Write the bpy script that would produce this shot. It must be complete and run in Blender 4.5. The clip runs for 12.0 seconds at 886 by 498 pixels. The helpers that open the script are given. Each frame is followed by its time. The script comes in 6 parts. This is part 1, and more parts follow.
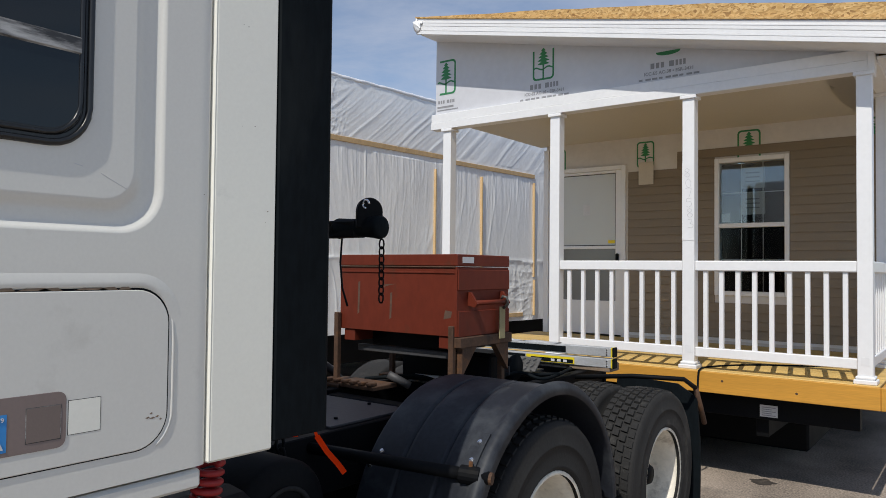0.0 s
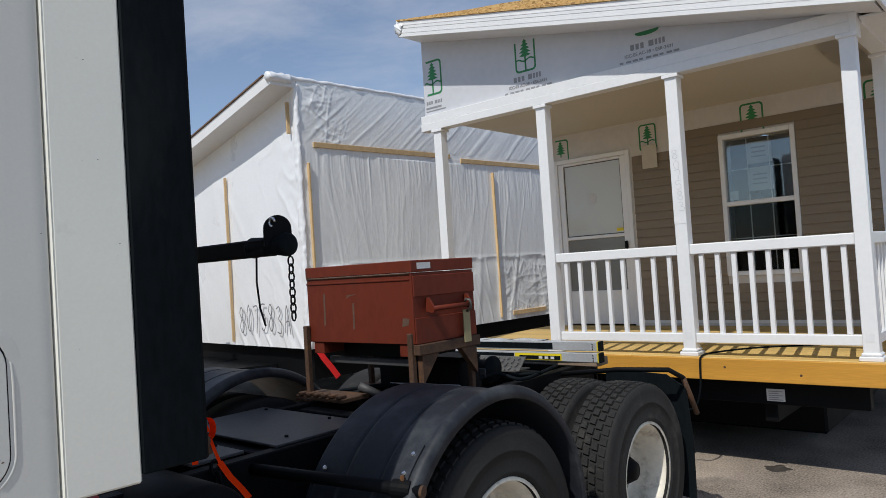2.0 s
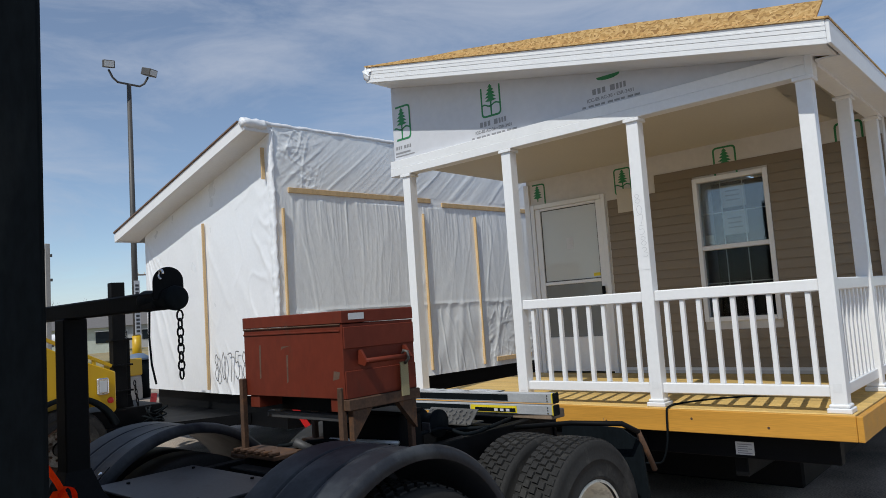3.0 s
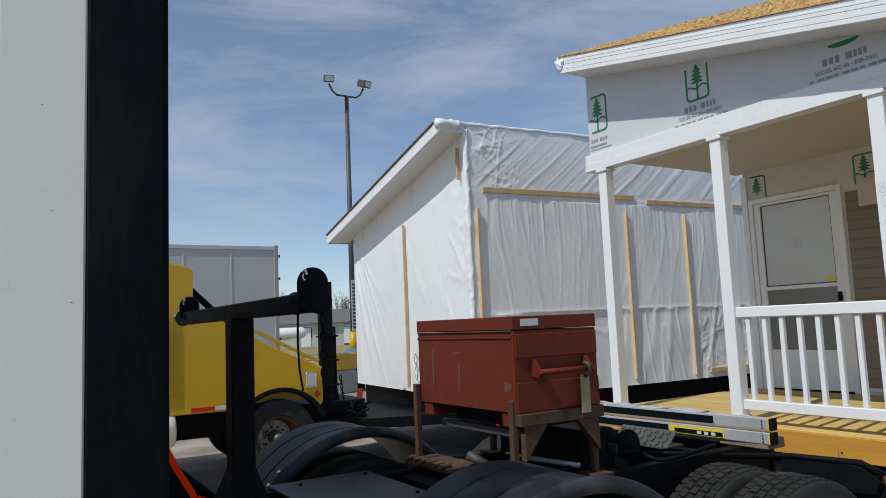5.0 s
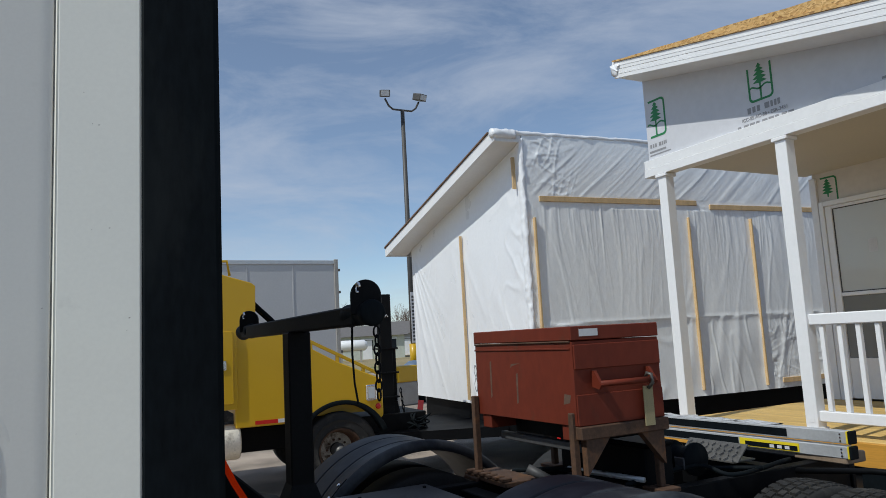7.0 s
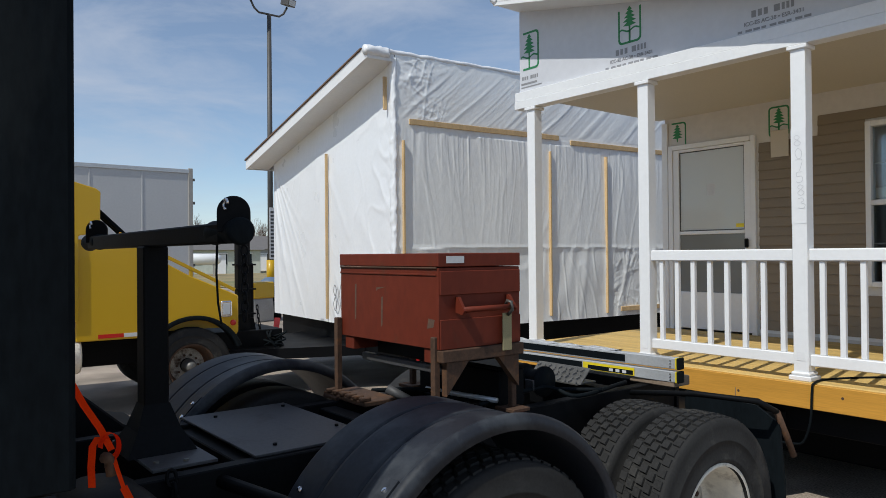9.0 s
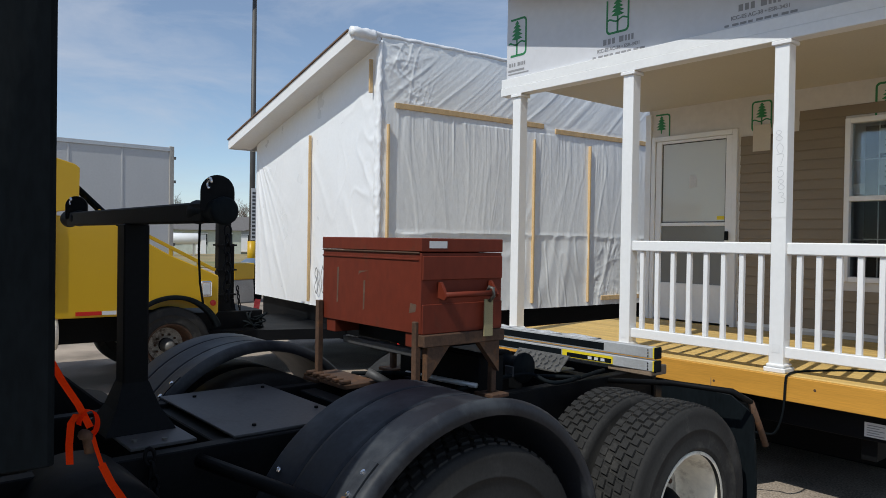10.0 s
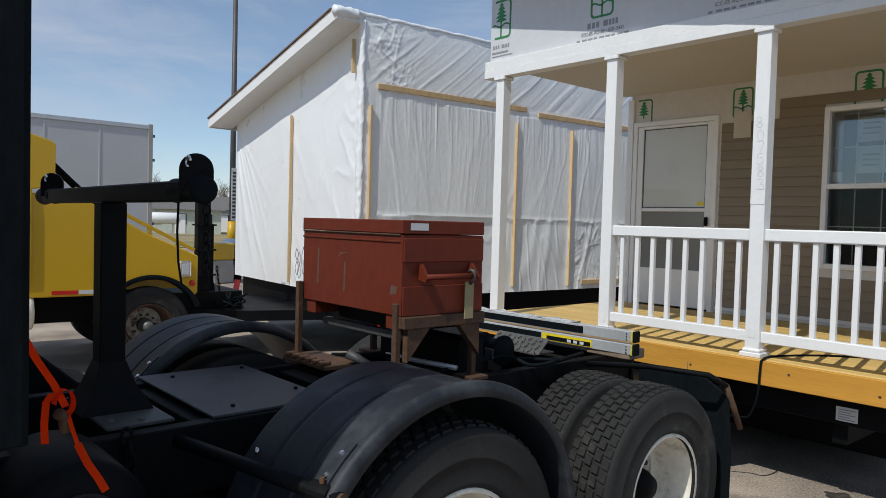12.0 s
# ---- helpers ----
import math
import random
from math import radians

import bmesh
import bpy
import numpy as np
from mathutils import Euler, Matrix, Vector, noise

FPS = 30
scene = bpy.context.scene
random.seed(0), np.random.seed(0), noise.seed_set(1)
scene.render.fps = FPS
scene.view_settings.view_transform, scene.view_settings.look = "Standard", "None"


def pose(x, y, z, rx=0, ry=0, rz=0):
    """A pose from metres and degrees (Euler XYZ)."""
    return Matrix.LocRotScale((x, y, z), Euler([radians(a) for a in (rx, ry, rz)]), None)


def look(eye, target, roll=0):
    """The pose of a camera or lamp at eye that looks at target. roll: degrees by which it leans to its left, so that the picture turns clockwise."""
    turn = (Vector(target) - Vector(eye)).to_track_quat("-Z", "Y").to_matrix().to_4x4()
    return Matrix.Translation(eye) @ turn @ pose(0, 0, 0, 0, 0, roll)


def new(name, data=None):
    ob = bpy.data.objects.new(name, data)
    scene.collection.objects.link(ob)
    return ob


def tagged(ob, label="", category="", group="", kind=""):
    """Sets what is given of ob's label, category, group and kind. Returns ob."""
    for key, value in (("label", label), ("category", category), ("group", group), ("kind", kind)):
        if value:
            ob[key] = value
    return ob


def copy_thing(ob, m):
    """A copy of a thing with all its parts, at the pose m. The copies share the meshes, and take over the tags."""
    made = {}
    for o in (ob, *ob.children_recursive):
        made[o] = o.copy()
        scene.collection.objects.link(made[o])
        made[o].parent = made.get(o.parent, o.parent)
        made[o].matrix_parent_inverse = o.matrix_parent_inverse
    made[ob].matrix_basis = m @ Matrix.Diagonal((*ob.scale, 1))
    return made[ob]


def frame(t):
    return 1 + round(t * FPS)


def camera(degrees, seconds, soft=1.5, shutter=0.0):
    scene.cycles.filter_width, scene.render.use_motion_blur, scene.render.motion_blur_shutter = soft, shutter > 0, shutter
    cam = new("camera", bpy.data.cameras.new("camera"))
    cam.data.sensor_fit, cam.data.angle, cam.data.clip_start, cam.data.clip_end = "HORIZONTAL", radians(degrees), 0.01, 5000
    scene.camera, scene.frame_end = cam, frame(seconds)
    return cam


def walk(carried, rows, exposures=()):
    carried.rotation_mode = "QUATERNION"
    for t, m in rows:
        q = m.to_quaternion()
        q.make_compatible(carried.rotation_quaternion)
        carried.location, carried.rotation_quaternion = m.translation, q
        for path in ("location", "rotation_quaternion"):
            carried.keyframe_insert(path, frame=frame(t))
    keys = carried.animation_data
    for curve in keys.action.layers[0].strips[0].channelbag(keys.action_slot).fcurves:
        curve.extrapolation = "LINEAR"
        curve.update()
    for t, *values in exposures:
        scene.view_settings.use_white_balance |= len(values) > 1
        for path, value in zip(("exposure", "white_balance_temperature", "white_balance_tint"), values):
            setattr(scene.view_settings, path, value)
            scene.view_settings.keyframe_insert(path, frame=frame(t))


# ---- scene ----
cam = camera(63.4, 12.0, soft=0.8)
PATH = [
    (0.0, (3.505, -6.244, 1.779), (2.294, -4.653, 1.835), 0.6),
    (0.2, (3.519, -6.231, 1.795), (2.3, -4.645, 1.818), 0.9),
    (0.3, (3.567, -6.238, 1.757), (2.329, -4.668, 1.813), -0.3),
    (0.5, (3.506, -6.121, 1.78), (2.194, -4.614, 1.861), -2.1),
    (0.7, (3.635, -6.055, 1.776), (2.229, -4.635, 1.855), -2.8),
    (0.8, (3.665, -5.997, 1.771), (2.255, -4.581, 1.868), -1.6),
    (1.0, (3.807, -5.928, 1.829), (2.428, -4.482, 1.919), 0.5),
    (1.2, (3.81, -5.871, 1.824), (2.475, -4.384, 1.922), -2.9),
    (1.3, (3.773, -5.859, 1.825), (2.436, -4.374, 1.924), -4.0),
    (1.5, (3.789, -5.87, 1.806), (2.467, -4.373, 1.905), -4.9),
    (1.7, (3.815, -5.885, 1.818), (2.496, -4.382, 1.861), -3.5),
    (2.0, (3.863, -5.87, 1.809), (2.552, -4.361, 1.862), -3.7),
    (2.2, (3.908, -5.822, 1.796), (2.583, -4.326, 1.887), -4.5),
    (2.3, (3.955, -5.783, 1.806), (2.62, -4.297, 1.909), -3.1),
    (2.5, (4.05, -5.676, 1.824), (2.709, -4.199, 1.96), -0.8),
    (2.7, (4.101, -5.605, 1.824), (2.768, -4.122, 1.979), -3.2),
    (3.0, (4.064, -5.515, 1.823), (2.752, -4.015, 1.996), -3.9),
    (3.2, (4.023, -5.476, 1.814), (2.72, -3.973, 2.02), -2.0),
    (3.5, (3.897, -5.445, 1.828), (2.545, -3.987, 2.046), 0.1),
    (3.7, (3.851, -5.431, 1.842), (2.426, -4.04, 2.033), 1.7),
    (5.3, (3.918, -5.082, 1.839), (2.201, -4.08, 2.064), -4.1),
    (5.5, (3.896, -5.06, 1.853), (2.167, -4.083, 2.089), -4.9),
    (6.0, (3.903, -5.086, 1.844), (2.146, -4.166, 2.102), -3.3),
    (6.5, (3.899, -5.108, 1.841), (2.139, -4.197, 2.11), -3.2),
    (6.7, (3.894, -5.106, 1.838), (2.13, -4.198, 2.093), -3.1),
    (8.3, (3.863, -5.141, 1.845), (2.201, -4.034, 1.964), -2.4),
    (8.5, (3.84, -5.129, 1.871), (2.247, -3.921, 1.88), -1.7),
    (9.0, (3.837, -5.133, 1.856), (2.269, -3.892, 1.871), -0.5),
    (9.5, (3.841, -5.139, 1.86), (2.287, -3.881, 1.885), 0.3),
    (10.0, (3.837, -5.142, 1.854), (2.301, -3.862, 1.829), 0.9),
    (10.5, (3.835, -5.143, 1.846), (2.314, -3.846, 1.79), 1.5),
    (11.0, (3.832, -5.141, 1.847), (2.315, -3.84, 1.772), 1.6),
    (11.5, (3.832, -5.138, 1.848), (2.318, -3.834, 1.759), 1.7),
    (12.0, (3.834, -5.138, 1.852), (2.332, -3.818, 1.78), 1.6),
]
walk(cam, [(t, look(eye, target, roll)) for t, eye, target, roll in PATH],
     exposures=((0, 0.01, 6680, 9), (0.6, 0.05, 6620, 8.5), (1.3, 0.01, 6560, 8), (1.8, -0.11, 6530, 8), (2.4, -0.08, 6490, 7.5), (3.5, -0.17, 6420, 6), (5.5, -0.17, 6340, 5), (6.7, -0.17, 6340, 5), (8.5, -0.14, 6440, 6), (9.2, -0.05, 6460, 6), (12, -0.08, 6500, 6)))

# ---- light ----
SUN_EL, SUN_TO = radians(51), Vector((0.19, -1.0, 0)).normalized()
scene.view_settings.exposure = 0.0
world = bpy.data.worlds.new("sky")
scene.world = world
world.use_nodes = True
wn, wl = world.node_tree.nodes, world.node_tree.links
sky = wn.new("ShaderNodeTexSky")
sky.sky_type, sky.sun_disc = "NISHITA", False
sky.sun_elevation, sky.sun_rotation = SUN_EL, math.atan2(SUN_TO.x, SUN_TO.y)
sky.altitude = 1800
sky.air_density, sky.dust_density, sky.ozone_density = 1.0, 0.15, 1.8
wc, wm = wn.new("ShaderNodeTexCoord"), wn.new("ShaderNodeMapping")
wm.inputs["Scale"].default_value = (1.2, 2.2, 7.0)
wm.inputs["Rotation"].default_value = (0.12, -0.1, 0.5)
wnz, wr, wx = wn.new("ShaderNodeTexNoise"), wn.new("ShaderNodeValToRGB"), wn.new("ShaderNodeMixRGB")
wnz.inputs["Scale"].default_value, wnz.inputs["Detail"].default_value, wnz.inputs["Roughness"].default_value = 1.7, 7, 0.62
wnz.inputs["Distortion"].default_value = 0.6
wr.color_ramp.elements[0].position, wr.color_ramp.elements[1].position = 0.41, 0.78
wr.color_ramp.elements[0].color, wr.color_ramp.elements[1].color = (0.14, 0.14, 0.14, 1), (0.75, 0.75, 0.75, 1)
wx.inputs["Color2"].default_value = (4.5, 4.8, 5.7, 1)
wl.new(wc.outputs["Generated"], wm.inputs["Vector"])
wl.new(wm.outputs["Vector"], wnz.inputs["Vector"])
wl.new(wnz.outputs["Fac"], wr.inputs["Fac"])
wl.new(wr.outputs["Color"], wx.inputs["Fac"])
wl.new(sky.outputs["Color"], wx.inputs["Color1"])
wl.new(wx.outputs["Color"], wn["Background"].inputs["Color"])
wn["Background"].inputs["Strength"].default_value = 0.125
sun = new("sun", bpy.data.lights.new("sun", "SUN"))
sun.data.energy, sun.data.angle, sun.data.color = 3.3, radians(0.6), (1.0, 0.965, 0.91)
sun.matrix_world = look(tuple(SUN_TO * 40 * math.cos(SUN_EL) + Vector((0, 0, 40 * math.sin(SUN_EL)))), (0, 0, 0))

# ---- materials ----
def mat(name, col, rough=0.6, metal=0.0, var=0.12, scale=3.0, fine=70.0, bump=0.08, stretch=(1, 1, 1), dirt=None, dirt_at=0.62, dirt_scale=2.0, rnd=0.0, spec=0.5, coat=0.0, deep=0.004):
    """Base colour with broad and fine variation, wear of another colour, fine relief."""
    m = bpy.data.materials.new(name)
    m.use_nodes = True
    n, l = m.node_tree.nodes, m.node_tree.links
    b = n["Principled BSDF"]
    tc, mp = n.new("ShaderNodeTexCoord"), n.new("ShaderNodeMapping")
    mp.inputs["Scale"].default_value = stretch
    l.new(tc.outputs["Object"], mp.inputs["Vector"])
    n1, n2 = n.new("ShaderNodeTexNoise"), n.new("ShaderNodeTexNoise")
    n1.inputs["Scale"].default_value, n1.inputs["Detail"].default_value = scale, 5
    n2.inputs["Scale"].default_value, n2.inputs["Detail"].default_value = fine, 3
    for k in (n1, n2):
        l.new(mp.outputs["Vector"], k.inputs["Vector"])
    av = n.new("ShaderNodeMath")
    av.operation = "ADD"
    l.new(n1.outputs["Fac"], av.inputs[0])
    l.new(n2.outputs["Fac"], av.inputs[1])
    rg = n.new("ShaderNodeMapRange")
    rg.inputs["From Min"].default_value, rg.inputs["From Max"].default_value = 0.65, 1.35
    l.new(av.outputs[0], rg.inputs["Value"])
    mx = n.new("ShaderNodeMixRGB")
    mx.inputs["Color1"].default_value = (*[c * (1 - var) for c in col], 1)
    mx.inputs["Color2"].default_value = (*[min(1, c * (1 + var)) for c in col], 1)
    l.new(rg.outputs["Result"], mx.inputs["Fac"])
    out = mx.outputs["Color"]
    if dirt:
        n3, rp, md = n.new("ShaderNodeTexNoise"), n.new("ShaderNodeValToRGB"), n.new("ShaderNodeMixRGB")
        n3.inputs["Scale"].default_value, n3.inputs["Detail"].default_value, n3.inputs["Roughness"].default_value = dirt_scale, 8, 0.65
        rp.color_ramp.elements[0].position, rp.color_ramp.elements[1].position = dirt_at, min(1, dirt_at + 0.14)
        l.new(mp.outputs["Vector"], n3.inputs["Vector"])
        l.new(n3.outputs["Fac"], rp.inputs["Fac"])
        l.new(rp.outputs["Color"], md.inputs["Fac"])
        l.new(out, md.inputs["Color1"])
        md.inputs["Color2"].default_value = (*dirt, 1)
        out = md.outputs["Color"]
    if rnd:
        oi, hs, mr = n.new("ShaderNodeObjectInfo"), n.new("ShaderNodeHueSaturation"), n.new("ShaderNodeMapRange")
        mr.inputs["To Min"].default_value, mr.inputs["To Max"].default_value = 1 - rnd, 1 + rnd
        l.new(oi.outputs["Random"], mr.inputs["Value"])
        l.new(mr.outputs["Result"], hs.inputs["Value"])
        l.new(out, hs.inputs["Color"])
        out = hs.outputs["Color"]
    l.new(out, b.inputs["Base Color"])
    rr = n.new("ShaderNodeMapRange")
    rr.inputs["To Min"].default_value, rr.inputs["To Max"].default_value = max(0.02, rough - 0.1), min(1, rough + 0.1)
    l.new(n1.outputs["Fac"], rr.inputs["Value"])
    l.new(rr.outputs["Result"], b.inputs["Roughness"])
    b.inputs["Metallic"].default_value = metal
    b.inputs["Specular IOR Level"].default_value = spec
    b.inputs["Coat Weight"].default_value = coat
    if bump:
        bp = n.new("ShaderNodeBump")
        bp.inputs["Strength"].default_value, bp.inputs["Distance"].default_value = bump, deep
        l.new(n2.outputs["Fac"], bp.inputs["Height"])
        l.new(bp.outputs["Normal"], b.inputs["Normal"])
    return m


ASPHALT = mat("asphalt", (0.30, 0.247, 0.2), 0.9, var=0.85, scale=1.1, fine=62, bump=0.9, dirt=(0.15, 0.13, 0.11), dirt_at=0.62, dirt_scale=0.9)
DRY_GRASS = mat("dry_grass", (0.30, 0.235, 0.12), 0.95, var=0.35, scale=0.3, fine=9, bump=0.6, dirt=(0.15, 0.17, 0.06), dirt_at=0.5, dirt_scale=0.12)
VINYL = mat("white_vinyl", (0.83, 0.83, 0.83), 0.35, var=0.03, scale=3, fine=30, bump=0.02, dirt=(0.66, 0.65, 0.62), dirt_at=0.68)
TRIM = mat("white_trim", (0.80, 0.80, 0.80), 0.45, var=0.04, scale=4, fine=30, bump=0.03, dirt=(0.6, 0.58, 0.54), dirt_at=0.7)
WRAP = mat("house_wrap", (0.61, 0.615, 0.645), 0.5, var=0.05, scale=2.2, fine=14, bump=0.25)
# house wrap again, its warmer tone under the porch roof put into the colour
WRAP_SHADE = mat("porch_shade_wrap", (0.66, 0.63, 0.59), 0.6, var=0.06, scale=2.2, fine=16, bump=0.2)
PLASTIC = mat("wrapping_film", (0.84, 0.85, 0.87), 0.3, var=0.03, scale=1.5, fine=22, bump=0.25, spec=0.5)
PLASTIC_G = mat("clear_wrapping_film", (0.93, 0.945, 0.945), 0.18, var=0.05, scale=1.2, fine=24, bump=0.34, stretch=(1, 1, 0.55), spec=0.75, deep=0.005)
SIDING = mat("tan_siding", (0.25, 0.197, 0.135), 0.55, var=0.07, scale=3, fine=60, bump=0.1, stretch=(1, 1, 6), rnd=0.04)
CEIL = mat("porch_ceiling_panel", (0.56, 0.52, 0.44), 0.6, var=0.05, scale=1.5, fine=40, bump=0.05)
LUMBER = mat("treated_lumber", (0.62, 0.42, 0.145), 0.65, var=0.22, scale=2.2, fine=30, bump=0.15, stretch=(0.6, 6, 6), dirt=(0.36, 0.18, 0.05), dirt_at=0.66, dirt_scale=3, rnd=0.10)
RIMWOOD = mat("treated_rim_board", (0.57, 0.275, 0.036), 0.6, var=0.15, scale=1.6, fine=18, bump=0.1, stretch=(0.5, 6, 9), dirt=(0.34, 0.13, 0.02), dirt_at=0.64, dirt_scale=2.2)
BATTEN = mat("pine_batten", (0.63, 0.44, 0.23), 0.7, var=0.2, scale=3, fine=30, bump=0.15, stretch=(5, 5, 1.2), dirt=(0.38, 0.2, 0.08), dirt_at=0.66, rnd=0.12)
OLDWOOD = mat("weathered_wood", (0.22, 0.16, 0.11), 0.85, var=0.3, scale=5, fine=50, bump=0.3)
OILY = mat("oily_asphalt", (0.05, 0.042, 0.036), 0.7, var=0.5, scale=6, fine=75, bump=0.4, dirt=(0.12, 0.098, 0.08), dirt_at=0.55, dirt_scale=9)
SHINGLE = mat("brown_shingle", (0.16, 0.10, 0.07), 0.9, var=0.3, scale=6, fine=60, bump=0.4)
GREEN = mat("green_print", (0.03, 0.22, 0.08), 0.6, var=0.1, bump=0)
INK = mat("grey_print", (0.27, 0.27, 0.28), 0.6, var=0.1, bump=0)
PENCIL = mat("faint_pencil", (0.60, 0.60, 0.61), 0.6, var=0.1, bump=0)
MARKER_GREY = mat("worn_marker", (0.16, 0.16, 0.17), 0.6, var=0.3, bump=0)
MARKER = mat("black_marker", (0.05, 0.05, 0.055), 0.6, var=0.2, bump=0)
PAPER = mat("paper", (0.62, 0.62, 0.62), 0.7, var=0.05, bump=0.03)
# copy of the paper with porch shade toned into its colour
SHADE_PAPER = mat("porch_shade_paper", (0.6, 0.54, 0.44), 0.7, var=0.05, bump=0.03)
CABWHITE = mat("cab_paint", (0.69, 0.68, 0.63), 0.34, var=0.03, scale=2, fine=120, bump=0.015, coat=0.3, dirt=(0.54, 0.525, 0.48), dirt_at=0.60, dirt_scale=2.2)
CABCREAM = mat("cream_fairing_paint", (0.87, 0.86, 0.77), 0.34, var=0.03, scale=2, fine=100, bump=0.015, coat=0.3, dirt=(0.7, 0.69, 0.62), dirt_at=0.68, dirt_scale=4)
RUBBER = mat("black_rubber", (0.006, 0.0085, 0.0105), 0.62, spec=0.06, var=0.35, scale=3, fine=60, bump=0.12, stretch=(1, 1, 0.3), dirt=(0.016, 0.019, 0.020), dirt_at=0.6)
TYRE = mat("tyre_rubber", (0.021, 0.0205, 0.02), 0.8, spec=0.3, var=0.3, scale=4, fine=80, bump=0.2, dirt=(0.055, 0.052, 0.047), dirt_at=0.54, dirt_scale=5)
# darker copy of the tyre rubber: shade under the fenders put into the colour
TYRE_SHADED = mat("shaded_tyre_rubber", (0.018, 0.0175, 0.017), 0.75, spec=0.25, var=0.3, scale=4, fine=80, bump=0.2, dirt=(0.03, 0.029, 0.028), dirt_at=0.6, dirt_scale=5)
DISC = mat("grimy_wheel_disc", (0.46, 0.43, 0.37), 0.7, var=0.4, scale=6, fine=60, bump=0.2, dirt=(0.10, 0.07, 0.05), dirt_at=0.52, dirt_scale=6)
POLY = mat("black_poly_fender", (0.016, 0.0185, 0.025), 0.56, spec=0.32, var=0.35, scale=3, fine=50, bump=0.05, dirt=(0.050, 0.055, 0.062), dirt_at=0.50, dirt_scale=2.6)
BLACKSTEEL = mat("black_painted_steel", (0.004, 0.0045, 0.0055), 0.6, spec=0.12, var=0.35, scale=3, fine=60, bump=0.1, dirt=(0.014, 0.012, 0.010), dirt_at=0.66, dirt_scale=4)
DECKSTEEL = mat("grey_deck_plate", (0.062, 0.062, 0.066), 0.55, metal=0.1, var=0.25, scale=3, fine=60, bump=0.1, dirt=(0.02, 0.018, 0.016), dirt_at=0.6)
RIM = mat("white_wheel_rim", (0.80, 0.74, 0.62), 0.45, var=0.12, scale=4, fine=40, bump=0.05, dirt=(0.40, 0.34, 0.26), dirt_at=0.55, dirt_scale=6)
RED = mat("rust_red_box_paint", (0.142, 0.025, 0.012), 0.6, spec=0.22, var=0.16, scale=2.2, fine=24, bump=0.06, dirt=(0.075, 0.034, 0.02), dirt_at=0.60, dirt_scale=3.2, stretch=(1, 1, 0.55))
SCRAPE = mat("scraped_primer", (0.11, 0.065, 0.045), 0.6, var=0.3, scale=20, bump=0.05)
RUST = mat("rusty_steel", (0.078, 0.040, 0.022), 0.8, var=0.4, scale=8, fine=60, bump=0.3, dirt=(0.16, 0.068, 0.022), dirt_at=0.57, dirt_scale=8)
ALU = mat("aluminium", (0.55, 0.56, 0.57), 0.4, metal=0.35, var=0.1, scale=5, fine=60, bump=0.05)
GASKET = mat("glossy_black_gasket", (0.012, 0.013, 0.014), 0.28, var=0.3, scale=6, fine=60, bump=0.06, dirt=(0.07, 0.07, 0.068), dirt_at=0.6, dirt_scale=8)
SCUFFED = mat("scuffed_black_bar", (0.035, 0.036, 0.038), 0.5, var=0.3, scale=5, fine=60, bump=0.1, stretch=(1, 0.6, 4), dirt=(0.46, 0.46, 0.45), dirt_at=0.44, dirt_scale=5)
STEPSTEEL = mat("worn_tread_plate", (0.14, 0.135, 0.125), 0.5, metal=0.5, var=0.3, scale=6, fine=60, bump=0.1)
CHROME = mat("bright_steel", (0.75, 0.76, 0.78), 0.18, metal=1.0, var=0.1, bump=0.02)
YELLOW = mat("yellow_truck_paint", (0.58, 0.345, 0.004), 0.4, var=0.03, scale=1.5, fine=200, bump=0.0, coat=0.15, dirt=(0.44, 0.26, 0.01), dirt_at=0.66, dirt_scale=1.3)
YTAG = mat("yellow_tag", (0.8, 0.62, 0.02), 0.5, var=0.05, bump=0)
REDLENS = mat("red_lens", (0.55, 0.02, 0.015), 0.25, var=0.05, bump=0)
ORANGE = mat("orange_webbing", (1.0, 0.07, 0.005), 0.75, spec=0.1, var=0.15, fine=200, bump=0.2)
REDHOSE = mat("red_hose", (0.30, 0.012, 0.016), 0.5, var=0.15, bump=0.05)
FLAGRED = mat("red_flag_cloth", (0.62, 0.012, 0.012), 0.7, var=0.15, fine=120, bump=0.1)
KHAKI = mat("khaki_webbing", (0.33, 0.28, 0.15), 0.8, var=0.2, fine=200, bump=0.25)
BLUE = mat("blue_sticker", (0.03, 0.25, 0.62), 0.4, var=0.05, bump=0)
DARKTAN = mat("taupe_reflector", (0.185, 0.145, 0.13), 0.35, var=0.06, fine=300, bump=0.05)
TAN = mat("taupe_panel", (0.22, 0.17, 0.155), 0.5, var=0.06, fine=100, bump=0.03)
TRAILER = mat("trailer_skin", (0.50, 0.50, 0.50), 0.45, metal=0.0, var=0.05, scale=1, fine=20, bump=0.02)
CONCRETE = mat("concrete", (0.36, 0.34, 0.31), 0.9, var=0.2, scale=3, fine=50, bump=0.3, dirt=(0.2, 0.19, 0.17), dirt_at=0.6)
GALV = mat("dark_galvanised_pole", (0.09, 0.085, 0.08), 0.55, metal=0.3, var=0.2, scale=3, fine=40, bump=0.05)
BARK = mat("bark", (0.17, 0.13, 0.11), 0.9, var=0.3, bump=0.2)
# near-black: the gloom of the unlit interior is put into the colour
ROOM = mat("painted_room_dark", (0.035, 0.04, 0.045), 0.9, var=0.2, bump=0)
HOUSE_FAR = mat("pale_siding_far", (0.42, 0.42, 0.42), 0.7, var=0.08, bump=0.05)
ROOF_FAR = mat("grey_shingles_far", (0.15, 0.14, 0.135), 0.9, var=0.15, bump=0.1)
TANKWHITE = mat("white_tank", (0.78, 0.78, 0.78), 0.4, var=0.04, bump=0)
BLUEPOLY = mat("blue_grey_poly", (0.12, 0.17, 0.25), 0.5, var=0.1, bump=0.03)


